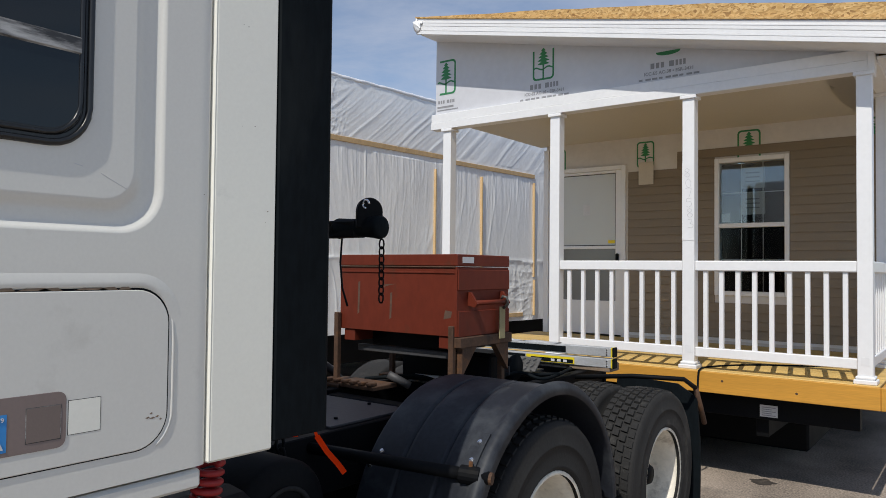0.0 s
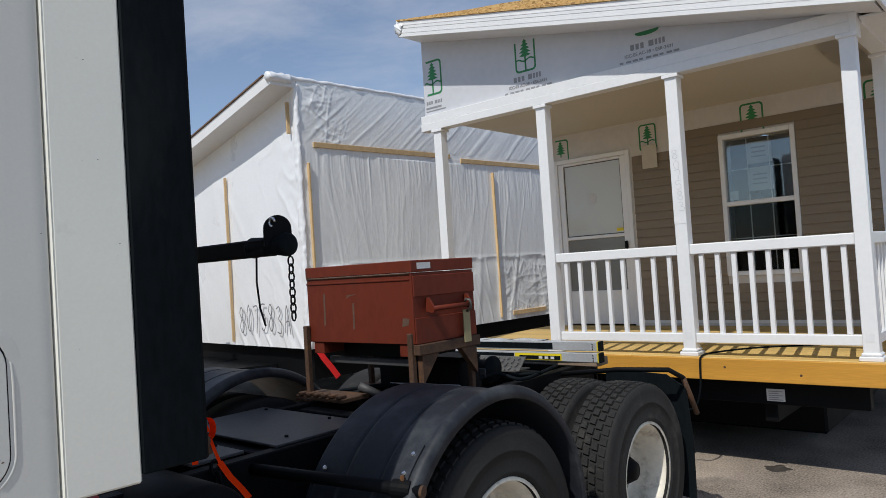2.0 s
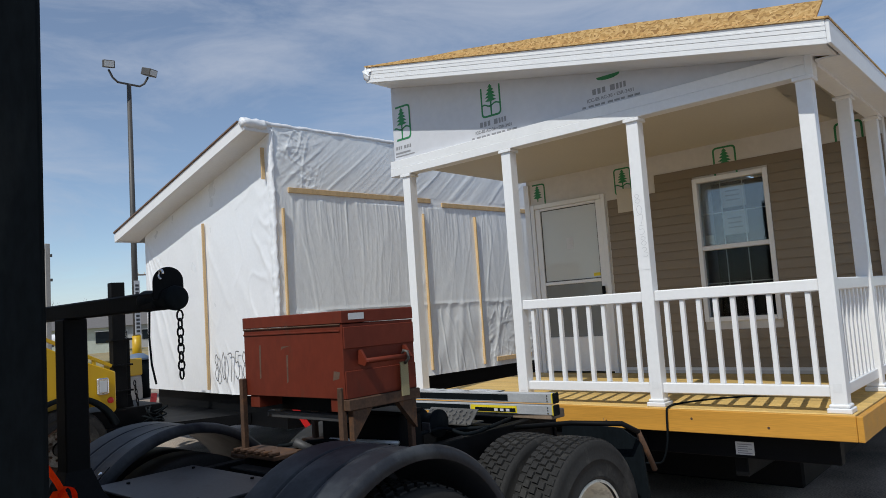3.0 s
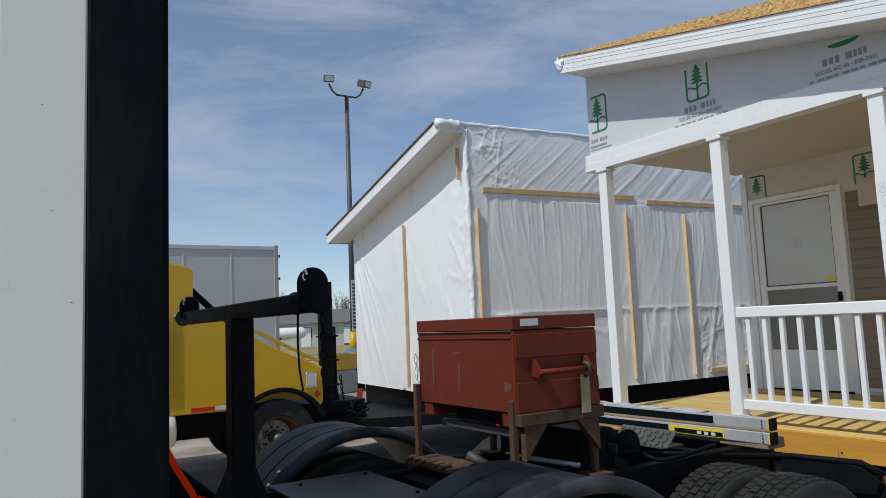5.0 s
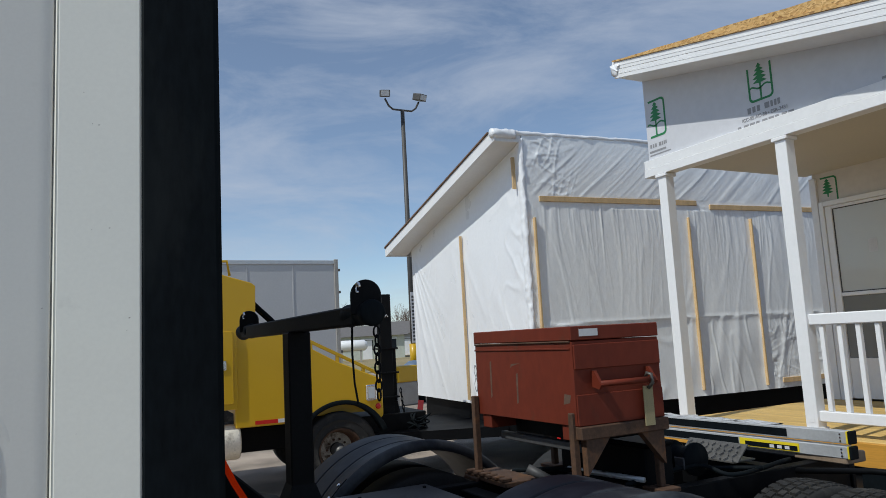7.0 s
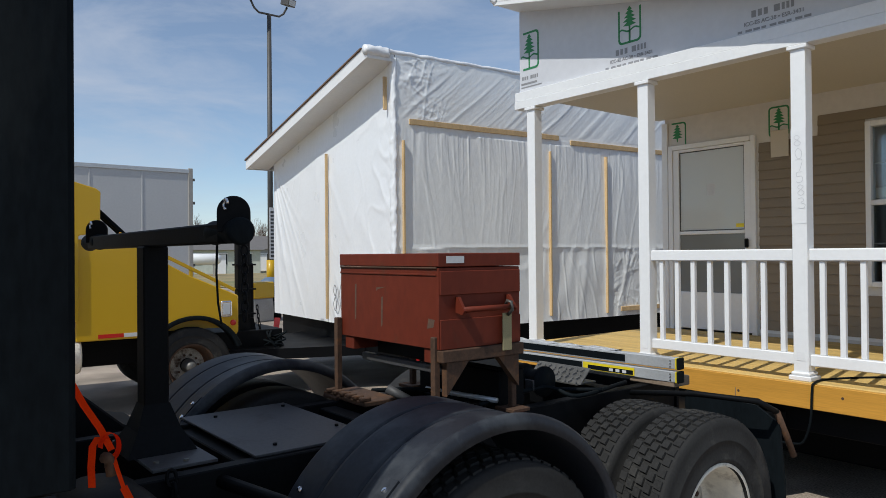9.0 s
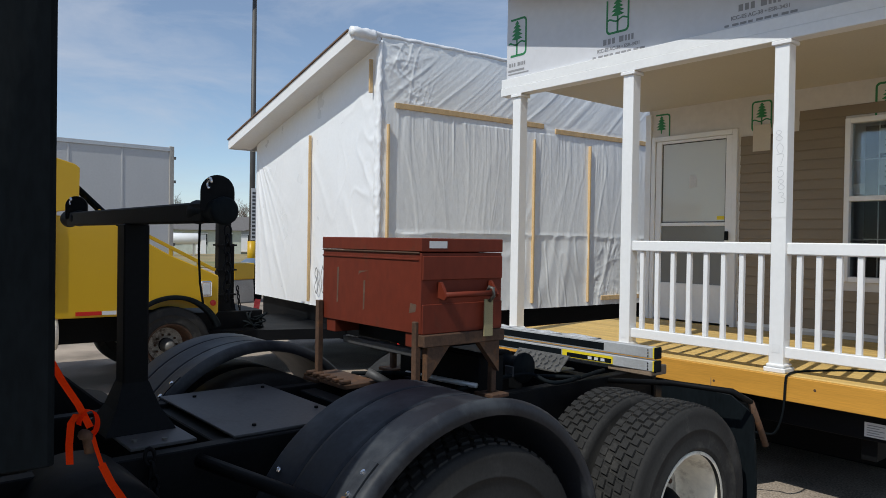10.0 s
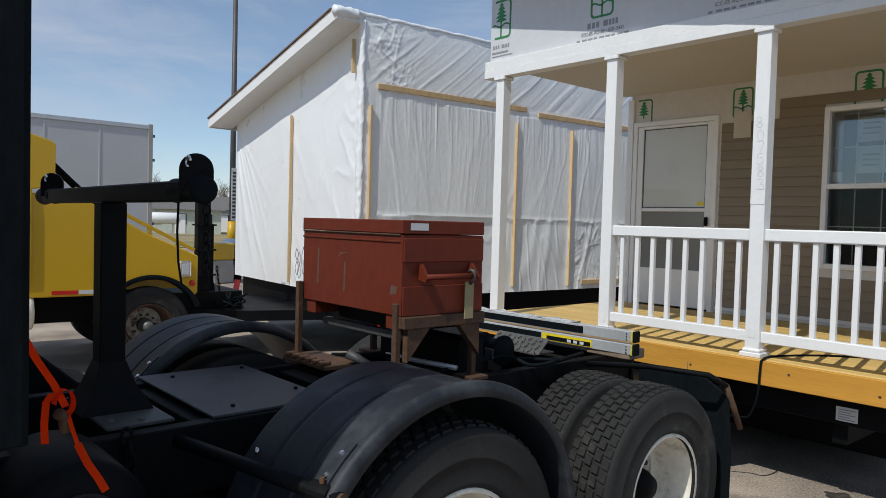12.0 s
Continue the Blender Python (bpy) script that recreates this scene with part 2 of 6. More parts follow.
def osb_material():
    m = bpy.data.materials.new("strand_board")
    m.use_nodes = True
    n, l = m.node_tree.nodes, m.node_tree.links
    b = n["Principled BSDF"]
    tc, mp = n.new("ShaderNodeTexCoord"), n.new("ShaderNodeMapping")
    mp.inputs["Scale"].default_value = (42, 42, 80)
    mp.inputs["Rotation"].default_value = (0, 0.15, 0)
    nz, ad = n.new("ShaderNodeTexNoise"), n.new("ShaderNodeVectorMath")
    nz.inputs["Scale"].default_value = 7
    ad.operation = "MULTIPLY_ADD"
    ad.inputs[1].default_value = (0.13, 0.13, 0.13)
    vo, rp = n.new("ShaderNodeTexVoronoi"), n.new("ShaderNodeValToRGB")
    vo.inputs["Scale"].default_value = 1.0
    e = rp.color_ramp.elements
    e[0].color, e[1].color = (0.24, 0.12, 0.035, 1), (0.74, 0.50, 0.22, 1)
    mid = e.new(0.45)
    mid.color = (0.55, 0.33, 0.115, 1)
    l.new(tc.outputs["Object"], nz.inputs["Vector"])
    l.new(nz.outputs["Color"], ad.inputs[0])
    l.new(tc.outputs["Object"], ad.inputs[2])
    l.new(ad.outputs[0], mp.inputs["Vector"])
    l.new(mp.outputs["Vector"], vo.inputs["Vector"])
    l.new(vo.outputs["Color"], rp.inputs["Fac"])
    l.new(rp.outputs["Color"], b.inputs["Base Color"])
    bp = n.new("ShaderNodeBump")
    bp.inputs["Strength"].default_value, bp.inputs["Distance"].default_value = 0.4, 0.004
    l.new(vo.outputs["Distance"], bp.inputs["Height"])
    l.new(bp.outputs["Normal"], b.inputs["Normal"])
    b.inputs["Roughness"].default_value = 0.75
    return m


OSB = osb_material()


def glass_material(name, tint, transmit, rough=0.02, ior=1.45):
    m = bpy.data.materials.new(name)
    m.use_nodes = True
    b = m.node_tree.nodes["Principled BSDF"]
    b.inputs["Base Color"].default_value = (*tint, 1)
    b.inputs["Transmission Weight"].default_value = transmit
    b.inputs["Roughness"].default_value = rough
    b.inputs["IOR"].default_value = ior
    return m


GLASS = glass_material("window_glass", (0.80, 0.9, 0.92), 1.0, ior=1.9)
SCREENED = glass_material("screened_glass", (0.5, 0.56, 0.58), 1.0, ior=1.22)
DARKGLASS = glass_material("tinted_glass", (0.012, 0.018, 0.022), 0.0, 0.06)
# opaque pane: the pale reflection is put into its base colour
REFLECTGLASS = glass_material("door_glass_painted_reflection", (0.60, 0.62, 0.60), 0.0, 0.06)
GREYGLASS = glass_material("grey_door_glass", (0.21, 0.22, 0.22), 0.0, 0.12)
LENS = glass_material("lamp_glass", (0.55, 0.58, 0.6), 0.0, 0.1)


# ---- mesh helpers ----
def part(name, bm, material, parent=None, label="", smooth=False):
    """Links a bmesh as one mesh object under a thing or a part."""
    me = bpy.data.meshes.new(name)
    bm.to_mesh(me)
    bm.free()
    me.materials.append(material)
    if smooth:
        for p in me.polygons:
            p.use_smooth = True
    ob = new(name, me)
    if parent:
        ob.parent = parent
    if label:
        tagged(ob, label)
    return ob


def thing(name, label, category, at=None, group="", kind=""):
    ob = new(name)
    ob.empty_display_size = 0.1
    if at is not None:
        ob.matrix_world = at
    return tagged(ob, label, category, group, kind)


def block(x0, x1, y0, y1, z0, z1, bevel=0.0, bm=None):
    """A box between the given planes, with softened edges; added to bm where one is given."""
    made = bmesh.new()
    r = bmesh.ops.create_cube(made, size=1)
    for v in r["verts"]:
        v.co = Vector(((x0 + x1) / 2 + v.co.x * (x1 - x0), (y0 + y1) / 2 + v.co.y * (y1 - y0), (z0 + z1) / 2 + v.co.z * (z1 - z0)))
    if bevel:
        bmesh.ops.bevel(made, geom=made.edges[:], offset=bevel, segments=1, affect="EDGES")
    if bm is None:
        return made
    return merge(bm, made)


def merge(bm, other, m=None):
    me = bpy.data.meshes.new("tmp")
    other.to_mesh(me)
    other.free()
    if m is not None:
        me.transform(m)
    bm.from_mesh(me)
    bpy.data.meshes.remove(me)
    return bm


def prism(points, axis, a, b, bevel=0.0):
    """A flat outline pushed along an axis. Outline pairs are (y, z) for x, (x, z) for y, (x, y) for z."""
    bm = bmesh.new()

    def put(p, d):
        return {"x": (d, p[0], p[1]), "y": (p[0], d, p[1]), "z": (p[0], p[1], d)}[axis]

    lo = [bm.verts.new(put(p, a)) for p in points]
    hi = [bm.verts.new(put(p, b)) for p in points]
    n = len(points)
    bm.faces.new(lo)
    bm.faces.new(hi[::-1])
    for i in range(n):
        bm.faces.new((lo[i], hi[i], hi[(i + 1) % n], lo[(i + 1) % n]))
    bmesh.ops.recalc_face_normals(bm, faces=bm.faces[:])
    if bevel:
        bmesh.ops.bevel(bm, geom=bm.edges[:], offset=bevel, segments=1, affect="EDGES")
    return bm


def rounded(x0, x1, z0, z1, r, n=6):
    out = []
    for cx, cz, a in ((x1 - r, z1 - r, 0), (x0 + r, z1 - r, 90), (x0 + r, z0 + r, 180), (x1 - r, z0 + r, 270)):
        for k in range(n + 1):
            t = radians(a + 90 * k / n)
            out.append((cx + r * math.cos(t), cz + r * math.sin(t)))
    return out


def tube(points, r, n=10, bm=None, closed=False):
    """A round bar along points."""
    bm = bm or bmesh.new()
    pts = [Vector(p) for p in points]
    rings = []
    for i, p in enumerate(pts):
        if closed:
            d = (pts[(i + 1) % len(pts)] - pts[i - 1]).normalized()
        else:
            d = (pts[min(i + 1, len(pts) - 1)] - pts[max(i - 1, 0)]).normalized()
        u = d.cross(Vector((0.31, 0.17, 0.93))).normalized()
        w = d.cross(u)
        rings.append([bm.verts.new(p + (u * math.cos(2 * math.pi * k / n) + w * math.sin(2 * math.pi * k / n)) * r) for k in range(n)])
    m = len(rings)
    for i in range(m if closed else m - 1):
        for k in range(n):
            bm.faces.new((rings[i][k], rings[i][(k + 1) % n], rings[(i + 1) % m][(k + 1) % n], rings[(i + 1) % m][k]))
    if not closed:
        bm.faces.new(rings[0][::-1])
        bm.faces.new(rings[-1])
    bmesh.ops.recalc_face_normals(bm, faces=bm.faces[:])
    return bm


def beam(a, b, w, h, bevel=0.003):
    """A straight bar of rectangular section from a to b, w wide and h high."""
    a, b = Vector(a), Vector(b)
    bm = block(-w / 2, w / 2, 0, (b - a).length, -h / 2, h / 2, bevel)
    d = (b - a).normalized()
    up = Vector((0, 0, 1)) if abs(d.z) < 0.95 else Vector((0, -1, 0))
    x = d.cross(up).normalized()
    z = x.cross(d)
    m = Matrix((x, d, z)).transposed().to_4x4()
    m.translation = a
    bm.transform(m)
    return bm


def lathe(profile, n=40, arc=(0, 360), axis_at=(0, 0, 0)):
    """Turns pairs (x, radius) about the x axis through axis_at."""
    bm = bmesh.new()
    full = arc[1] - arc[0] >= 360
    steps = n if full else n + 1
    rings = []
    for k in range(steps):
        t = radians(arc[0] + (arc[1] - arc[0]) * k / n)
        rings.append([bm.verts.new((axis_at[0] + x, axis_at[1] + r * math.cos(t), axis_at[2] + r * math.sin(t))) for x, r in profile])
    for k in range(n):
        a, b = rings[k], rings[(k + 1) % steps]
        for i in range(len(profile) - 1):
            bm.faces.new((a[i], b[i], b[i + 1], a[i + 1]))
    bmesh.ops.remove_doubles(bm, verts=bm.verts[:], dist=1e-5)
    bmesh.ops.recalc_face_normals(bm, faces=bm.faces[:])
    return bm


def lettering(body, size, m, material, parent, name="lettering", shear=0.0, thick=0.0):
    """Words as a thin mesh; m places their lower left corner, facing the local +z."""
    cu = bpy.data.curves.new("words", "FONT")
    cu.body, cu.size, cu.extrude, cu.shear, cu.offset = body, size, 0.0008, shear, thick
    ob = bpy.data.objects.new("words", cu)
    scene.collection.objects.link(ob)
    dg = bpy.context.evaluated_depsgraph_get()
    me = bpy.data.meshes.new_from_object(ob.evaluated_get(dg))
    bpy.data.objects.remove(ob)
    me.name = name
    me.transform(m)
    me.materials.clear()
    me.materials.append(material)
    out = new(name, me)
    out.parent = parent
    return out


def facing_front(x, y, z):
    """Pose of words that are read from the -y side."""
    return pose(x, y, z, 90, 0, 0)


# ---- ground ----
bm = bmesh.new()
bmesh.ops.create_grid(bm, x_segments=60, y_segments=60, size=1500)
part("ground", bm, ASPHALT)
tagged(bpy.data.objects["ground"], "worn grey-brown asphalt yard with dark stains", "ground", kind="structure")
lawn = part("dry_lawn", prism([(-1400, -900), (-34, -900), (-36, 0), (-40, 40), (-60, 400), (-60, 1400), (-1400, 1400)], "z", 0.0, 0.05), DRY_GRASS)
tagged(lawn, "dry brown and green grass field beyond the yard", "ground", kind="structure")


# ---- house section with the porch ----
SLOPE = (3.393 - 4.30) / (3.06 + 1.34)


def rake(x, z0=4.30):
    return z0 + SLOPE * (x + 1.34)


house = thing("porch_house", "tan-sided factory-built house with a white railed porch", "house", pose(0, 0, 0))
WALL_Y, DECK_Z = 2.34, 0.95
POSTS = (-1.17, 0.147, 1.445, 2.765)

# deck
deck = part("porch_deck", block(-1.38, 2.84, -0.06, WALL_Y, 0.80, 0.912), LUMBER, house, "yellow treated-lumber porch deck")
y = -0.085
while y < WALL_Y - 0.02:
    y1 = min(y + 0.138, WALL_Y - 0.004)
    part("plank", block(-1.40, 2.86, y, y1, 0.914, DECK_Z, 0.004), LUMBER, deck)
    y = y1 + 0.005
part("rim_joist", block(-1.40, 2.87, -0.128, -0.088, 0.775, 0.945, 0.004), RIMWOOD, deck, "knotty yellow treated board along the porch edge")
part("side_joist", block(2.872, 2.912, -0.128, WALL_Y, 0.775, 0.945, 0.004), RIMWOOD, deck)
part("end_joist", block(-1.44, -1.404, -0.128, WALL_Y, 0.775, 0.945, 0.004), RIMWOOD, deck)

for x, z in ((0.35, 0.86), (1.02, 0.83), (1.75, 0.88), (2.31, 0.84), (-0.6, 0.85)):
    part("knot", lathe([(0, 0.010), (0.0008, 0.007), (0.001, 0)], 12), RUST, deck).matrix_local = pose(x, -0.1281, z, 0, 0, -90)
part("end_split", block(0.995, 1.0, -0.1295, -0.1275, 0.78, 0.85), OLDWOOD, deck)

# posts with collars
def post(x, y, top=3.305):
    p = part("porch_post", block(x - 0.052, x + 0.052, y - 0.052, y + 0.052, DECK_Z, top, 0.004), VINYL, house, "white square vinyl porch post")
    part("base_collar", block(x - 0.078, x + 0.078, y - 0.078, y + 0.078, DECK_Z, DECK_Z + 0.035, 0.006), VINYL, p)
    part("base_collar", block(x - 0.066, x + 0.066, y - 0.066, y + 0.066, DECK_Z + 0.036, DECK_Z + 0.06, 0.008), VINYL, p)
    part("top_collar", block(x - 0.07, x + 0.07, y - 0.07, y + 0.07, top - 0.03, top - 0.001, 0.004), VINYL, p)
    return p


posts = [post(x, 0) for x in POSTS] + [post(2.765, 1.18, 3.38), post(2.765, 2.27, 3.38)]
part("sticker", block(POSTS[1] - 0.025, POSTS[1] + 0.025, -0.0545, -0.0535, 1.05, 1.10), VINYL, posts[1])
part("sticker", block(POSTS[2] - 0.028, POSTS[2] + 0.028, -0.0545, -0.0535, 1.09, 1.15), TRIM, posts[2])
part("sticker", block(POSTS[3] - 0.028, POSTS[3] + 0.028, -0.0545, -0.0535, 1.09, 1.15), TRIM, posts[3])
part("tape", block(POSTS[2] - 0.051, POSTS[2] + 0.051, -0.0545, -0.0535, 2.05, 2.72), VINYL, posts[2], "strip of white protective tape")


STROKES = {"8": [(50, 55), (20, 75), (45, 100), (75, 80), (50, 55), (15, 25), (45, 0), (80, 25), (50, 55)], "0": [(50, 100), (15, 60), (30, 5), (65, 5), (80, 60), (50, 100)],
           "7": [(10, 100), (80, 98), (45, 0)], "5": [(80, 100), (25, 98), (20, 60), (65, 62), (75, 25), (40, 0), (10, 12)],
           "3": [(15, 92), (55, 100), (70, 75), (40, 55), (80, 35), (60, 3), (10, 8)], "A": [(10, 0), (50, 100), (85, -5), (70, 40), (25, 38)]}


def scrawl(text, x, z, dx, dz, sx, sz, y, wide, material, name, label, parent, lean=-0.1, seed=31):
    """Figures drawn by hand as flat strokes, read from the -y side."""
    rng = random.Random(seed)
    for k, ch in enumerate(text):
        x0, z0 = x + dx * k + rng.uniform(-0.06, 0.06) * sx, z + dz * k + rng.uniform(-0.08, 0.08) * sz
        pts = [Vector((x0 + sx * (px / 100 + lean * pz / 100), y, z0 + sz * pz / 100)) for px, pz in STROKES[ch]]
        ends = [pts[0]] + pts + [pts[-1]]
        pts = [0.5 * (2 * b_ + (c_ - a_) * u + (2 * a_ - 5 * b_ + 4 * c_ - d_) * u * u + (3 * b_ - a_ - 3 * c_ + d_) * u ** 3)
               for a_, b_, c_, d_ in zip(ends, ends[1:], ends[2:], ends[3:]) for u in (0, 0.25, 0.5, 0.75)] + [pts[-1]]
        bm = bmesh.new()
        for n_, (p, q) in enumerate(zip(pts, pts[1:])):
            p, q = p - Vector((0, 0.00008 * n_, 0)), q - Vector((0, 0.00008 * n_, 0))
            along = (q - p).normalized() * wide * 0.25
            side = (q - p).cross(Vector((0, 1, 0))).normalized() * wide
            bm.faces.new([bm.verts.new(v) for v in (p - side - along, q - side + along, q + side + along, p + side - along)])
        bmesh.ops.recalc_face_normals(bm, faces=bm.faces[:])
        for f_ in bm.faces:
            if f_.normal.y > 0:
                f_.normal_flip()
        part(name, bm, material, parent, label)


scrawl("807583", POSTS[2] - 0.035, 2.60, 0.006, -0.088, 0.07, 0.075, -0.0556, 0.0015, PENCIL, "pencil_figure", "grey pencil figure on the post", posts[2], seed=7)


# railings
def railing(a, b, count, along="x", other=0.0):
    r = new("railing")
    r.parent = house
    tagged(r, "white vinyl porch railing")

    def bar(name, u0, u1, half, z0, z1, bev=0.004):
        box = (u0, u1, other - half, other + half) if along == "x" else (other - half, other + half, u0, u1)
        part(name, block(*box, z0, z1, bev), VINYL, r)

    bar("top_rail", a, b, 0.036, 1.786, 1.874, 0.008)
    bar("bottom_rail", a, b, 0.03, 1.055, 1.135, 0.006)
    for k in range(count):
        u = a + (b - a) * (k + 0.62) / (count + 0.24)
        bar("baluster", u - 0.018, u + 0.018, 0.018, 1.1352, 1.7858, 0.003)


railing(POSTS[1] + 0.053, POSTS[2] - 0.053, 8)
railing(POSTS[2] + 0.053, POSTS[3] - 0.053, 9)
railing(0.053, 1.127, 8, "y", 2.765)
railing(1.233, 2.217, 7, "y", 2.765)

# header beam in two lapped boards, gable, rake
part("header_beam", block(-1.385, 2.834, -0.062, 0.06, 3.306, 3.385, 0.003), TRIM, house, "white lapped vinyl header beam")
part("header_beam", block(-1.385, 2.834, -0.055, 0.06, 3.3865, 3.475, 0.003), TRIM, house)
part("gable_wall", prism([(-1.362, 3.4755), (2.84, 3.4755), (2.84, 3.476), (-1.362, rake(-1.362) + 0.0)], "y", -0.005, 0.09), WRAP, house, "grey-white house wrap with green prints")
gable = bpy.data.objects["gable_wall"]
part("soffit", prism([(-1.36, rake(-1.36) + 0.0), (2.99, rake(2.99)), (2.99, rake(2.99) + 0.02), (-1.36, rake(-1.36) + 0.02)], "y", -0.346, -0.0052), TRIM, house)
part("rake_fascia", prism([(-1.36, rake(-1.36) - 0.012), (3.01, rake(3.01) - 0.012), (3.01, rake(3.01) + 0.075), (-1.36, rake(-1.36) + 0.075)], "y", -0.37, -0.348, 0.003), TRIM, house, "white ribbed rake fascia")
part("rake_fascia", prism([(-1.36, rake(-1.36) + 0.0765), (3.01, rake(3.01) + 0.0765), (3.01, rake(3.01) + 0.155), (-1.36, rake(-1.36) + 0.155)], "y", -0.3715, -0.348, 0.003), TRIM, house)
for lift in (0.028, 0.108):
    part("fascia_rib", prism([(-1.36, rake(-1.36) + lift), (3.01, rake(3.01) + lift), (3.01, rake(3.01) + lift + 0.014), (-1.36, rake(-1.36) + lift + 0.014)], "y", -0.3745 if lift > 0.1 else -0.3725, -0.3702, 0.002), TRIM, house)
part("roof_panel", prism([(-1.36, rake(-1.36) + 0.156), (3.04, rake(3.04) + 0.156), (3.04, rake(3.04) + 0.172), (-1.36, rake(-1.36) + 0.172)], "y", -0.385, 12.0), OSB, house, "bare strand-board roof sheathing")
edge = []
random.seed(4)
for k in range(23):
    x = -1.15 + k * (3.01 + 1.15) / 22
    edge.append((x, rake(x) + 0.178 + 0.105 * min(1.0, (k + 1) / 14) + random.uniform(-0.006, 0.006)))
strip = [(-1.30, rake(-1.30) + 0.173), (2.96, rake(2.96) + 0.173)] + edge[::-1]
part("roof_flap", prism(strip, "y", -0.365, -0.345), OSB, house, "raised strand-board roof flap")
part("eave_fascia", block(3.011, 3.035, -0.37, 12, rake(3.01) - 0.01, rake(3.01) + 0.15, 0.003), TRIM, house)
part("eave_soffit", block(2.845, 3.01, -0.0, 12, rake(3.01) + 0.0, rake(3.01) + 0.015), TRIM, house)
bm = tube([(-1.345, -0.385 + 0.0065 * k, 4.385) for k in range(24)], 0.058, 44)
for v in bm.verts:
    q = v.co.copy()
    v.co += Vector((noise.noise(q * 21), 0.6 * noise.noise(q * 21 + Vector((5, 0, 0))), noise.noise(q * 21 + Vector((0, 5, 0))))) * 0.042
    v.co += Vector((noise.noise(q * 55 + Vector((9, 0, 0))), 0.4 * noise.noise(q * 55), noise.noise(q * 55 + Vector((0, 9, 0))))) * 0.016
part("wrapped_corner", bm, PLASTIC, house, "crumpled film bundled round the roof corner", True)

# porch ceiling, side header, rear wall
part("porch_ceiling", block(-1.36, 2.83, 0.061, WALL_Y, 3.45, 3.47), CEIL, house, "beige porch ceiling panel")
part("side_header", block(2.72, 2.85, 0.061, WALL_Y, 3.38, 3.449, 0.003), TRIM, house)
bm = bmesh.new()
rows = []
for k in range(15):
    u = k / 14
    yy = 0.12 + 2.15 * u
    drop = 0.035 * math.sin(math.pi * u) ** 0.8
    rows.append([bm.verts.new((2.46 - 0.06 * math.sin(math.pi * u) + 0.24 * j / 4, yy, 3.444 - drop * (1 - (j / 4) ** 2))) for j in range(5)])
for k in range(14):
    for j in range(4):
        bm.faces.new((rows[k][j], rows[k + 1][j], rows[k + 1][j + 1], rows[k][j + 1]))
bmesh.ops.solidify(bm, geom=bm.faces[:], thickness=-0.008)
part("ceiling_strip", bm, CEIL, house, "sagging strip of porch ceiling panel", True)

WX0, WX1, WZ0, WZ1 = 0.962, 1.766, 1.51, 3.095
DX0, DX1, DZ1 = -1.21, -0.13, 3.12
wall_bits = [(-1.27, DX0, DECK_Z, 3.45), (DX0, DX1, DZ1, 3.45), (DX1, WX0, DECK_Z, 3.45), (WX0, WX1, DECK_Z, WZ0), (WX0, WX1, WZ1, 3.45), (WX1, 2.84, DECK_Z, 3.45)]
wall = part("porch_wall", block(*wall_bits[0][:2], WALL_Y, WALL_Y + 0.12, *wall_bits[0][2:]), WRAP_SHADE, house, "house wrap over the porch rear wall")
for x0, x1, z0, z1 in wall_bits[1:]:
    part("wall_section", block(x0, x1, WALL_Y, WALL_Y + 0.12, z0, z1), WRAP_SHADE, wall)
part("wall_section", block(2.72, 2.84, WALL_Y + 0.121, 12, 0.6, 3.45), SIDING, wall)
part("wall_section", block(-1.30, -1.20, WALL_Y + 0.121, 12, 0.6, 4.35), WRAP, wall)
part("wall_section", block(-1.19, 2.70, 11.9, 12, 0.6, 3.6), WRAP, wall)
part("floor_slab", block(-1.19, 2.71, WALL_Y + 0.125, 11.89, 0.6, 0.75), ROOM, house)
# added dark sheet behind the window, stands for the unlit room
part("room_dark_backing", block(0.2, 2.6, WALL_Y + 2.6, WALL_Y + 2.66, 0.76, 3.4), ROOM, house)
part("corner_trim", block(-1.30, -1.222, WALL_Y - 0.03, WALL_Y - 0.001, DECK_Z, 3.40, 0.004), VINYL, house)

# lap siding, course by course
siding = new("lap_siding")
siding.parent = house
tagged(siding, "tan vinyl lap siding")


def course(x0, x1, z0, z1):
    part("siding_course", prism([(WALL_Y - 0.001, z0), (WALL_Y - 0.021, z0), (WALL_Y - 0.018, z0 + 0.006), (WALL_Y - 0.007, z1 + 0.004), (WALL_Y - 0.001, z1 + 0.004)], "x", x0, x1), SIDING, siding)


STEP = 0.1
for k in range(22):
    z0 = 1.02 + STEP * k
    z1 = z0 + STEP
    if z0 < 2.98:
        start = DX1 + 0.03
    elif z0 < 3.15:
        start = 0.52
    else:
        break
    if z1 > WZ0 - 0.02 and z0 < WZ1 + 0.02:
        course(start, WX0 - 0.002, z0, z1)
        course(WX1 + 0.002, 2.83, z0, z1)
    else:
        course(start, 2.83, z0, z1)
part("starter_flashing", block(DX1 + 0.02, 2.83, WALL_Y - 0.012, WALL_Y - 0.001, 0.985, 1.019), TRIM, siding, "white starter flashing")

# window
win = new("window")
win.parent = house
tagged(win, "white vinyl sash window with papers behind the glass")
F = WALL_Y - 0.028
for n_, b_ in (("frame_side", (WX0, WX0 + 0.05, WZ0, WZ1)), ("frame_side", (WX1 - 0.05, WX1, WZ0, WZ1)), ("frame_head", (WX0 + 0.051, WX1 - 0.051, WZ1 - 0.05, WZ1)), ("frame_sill", (WX0 + 0.051, WX1 - 0.051, WZ0, WZ0 + 0.05)), ("meeting_rail", (WX0 + 0.051, WX1 - 0.051, 2.29, 2.34))):
    part(n_, block(b_[0], b_[1], F, WALL_Y + 0.10, b_[2], b_[3], 0.004), VINYL, win)
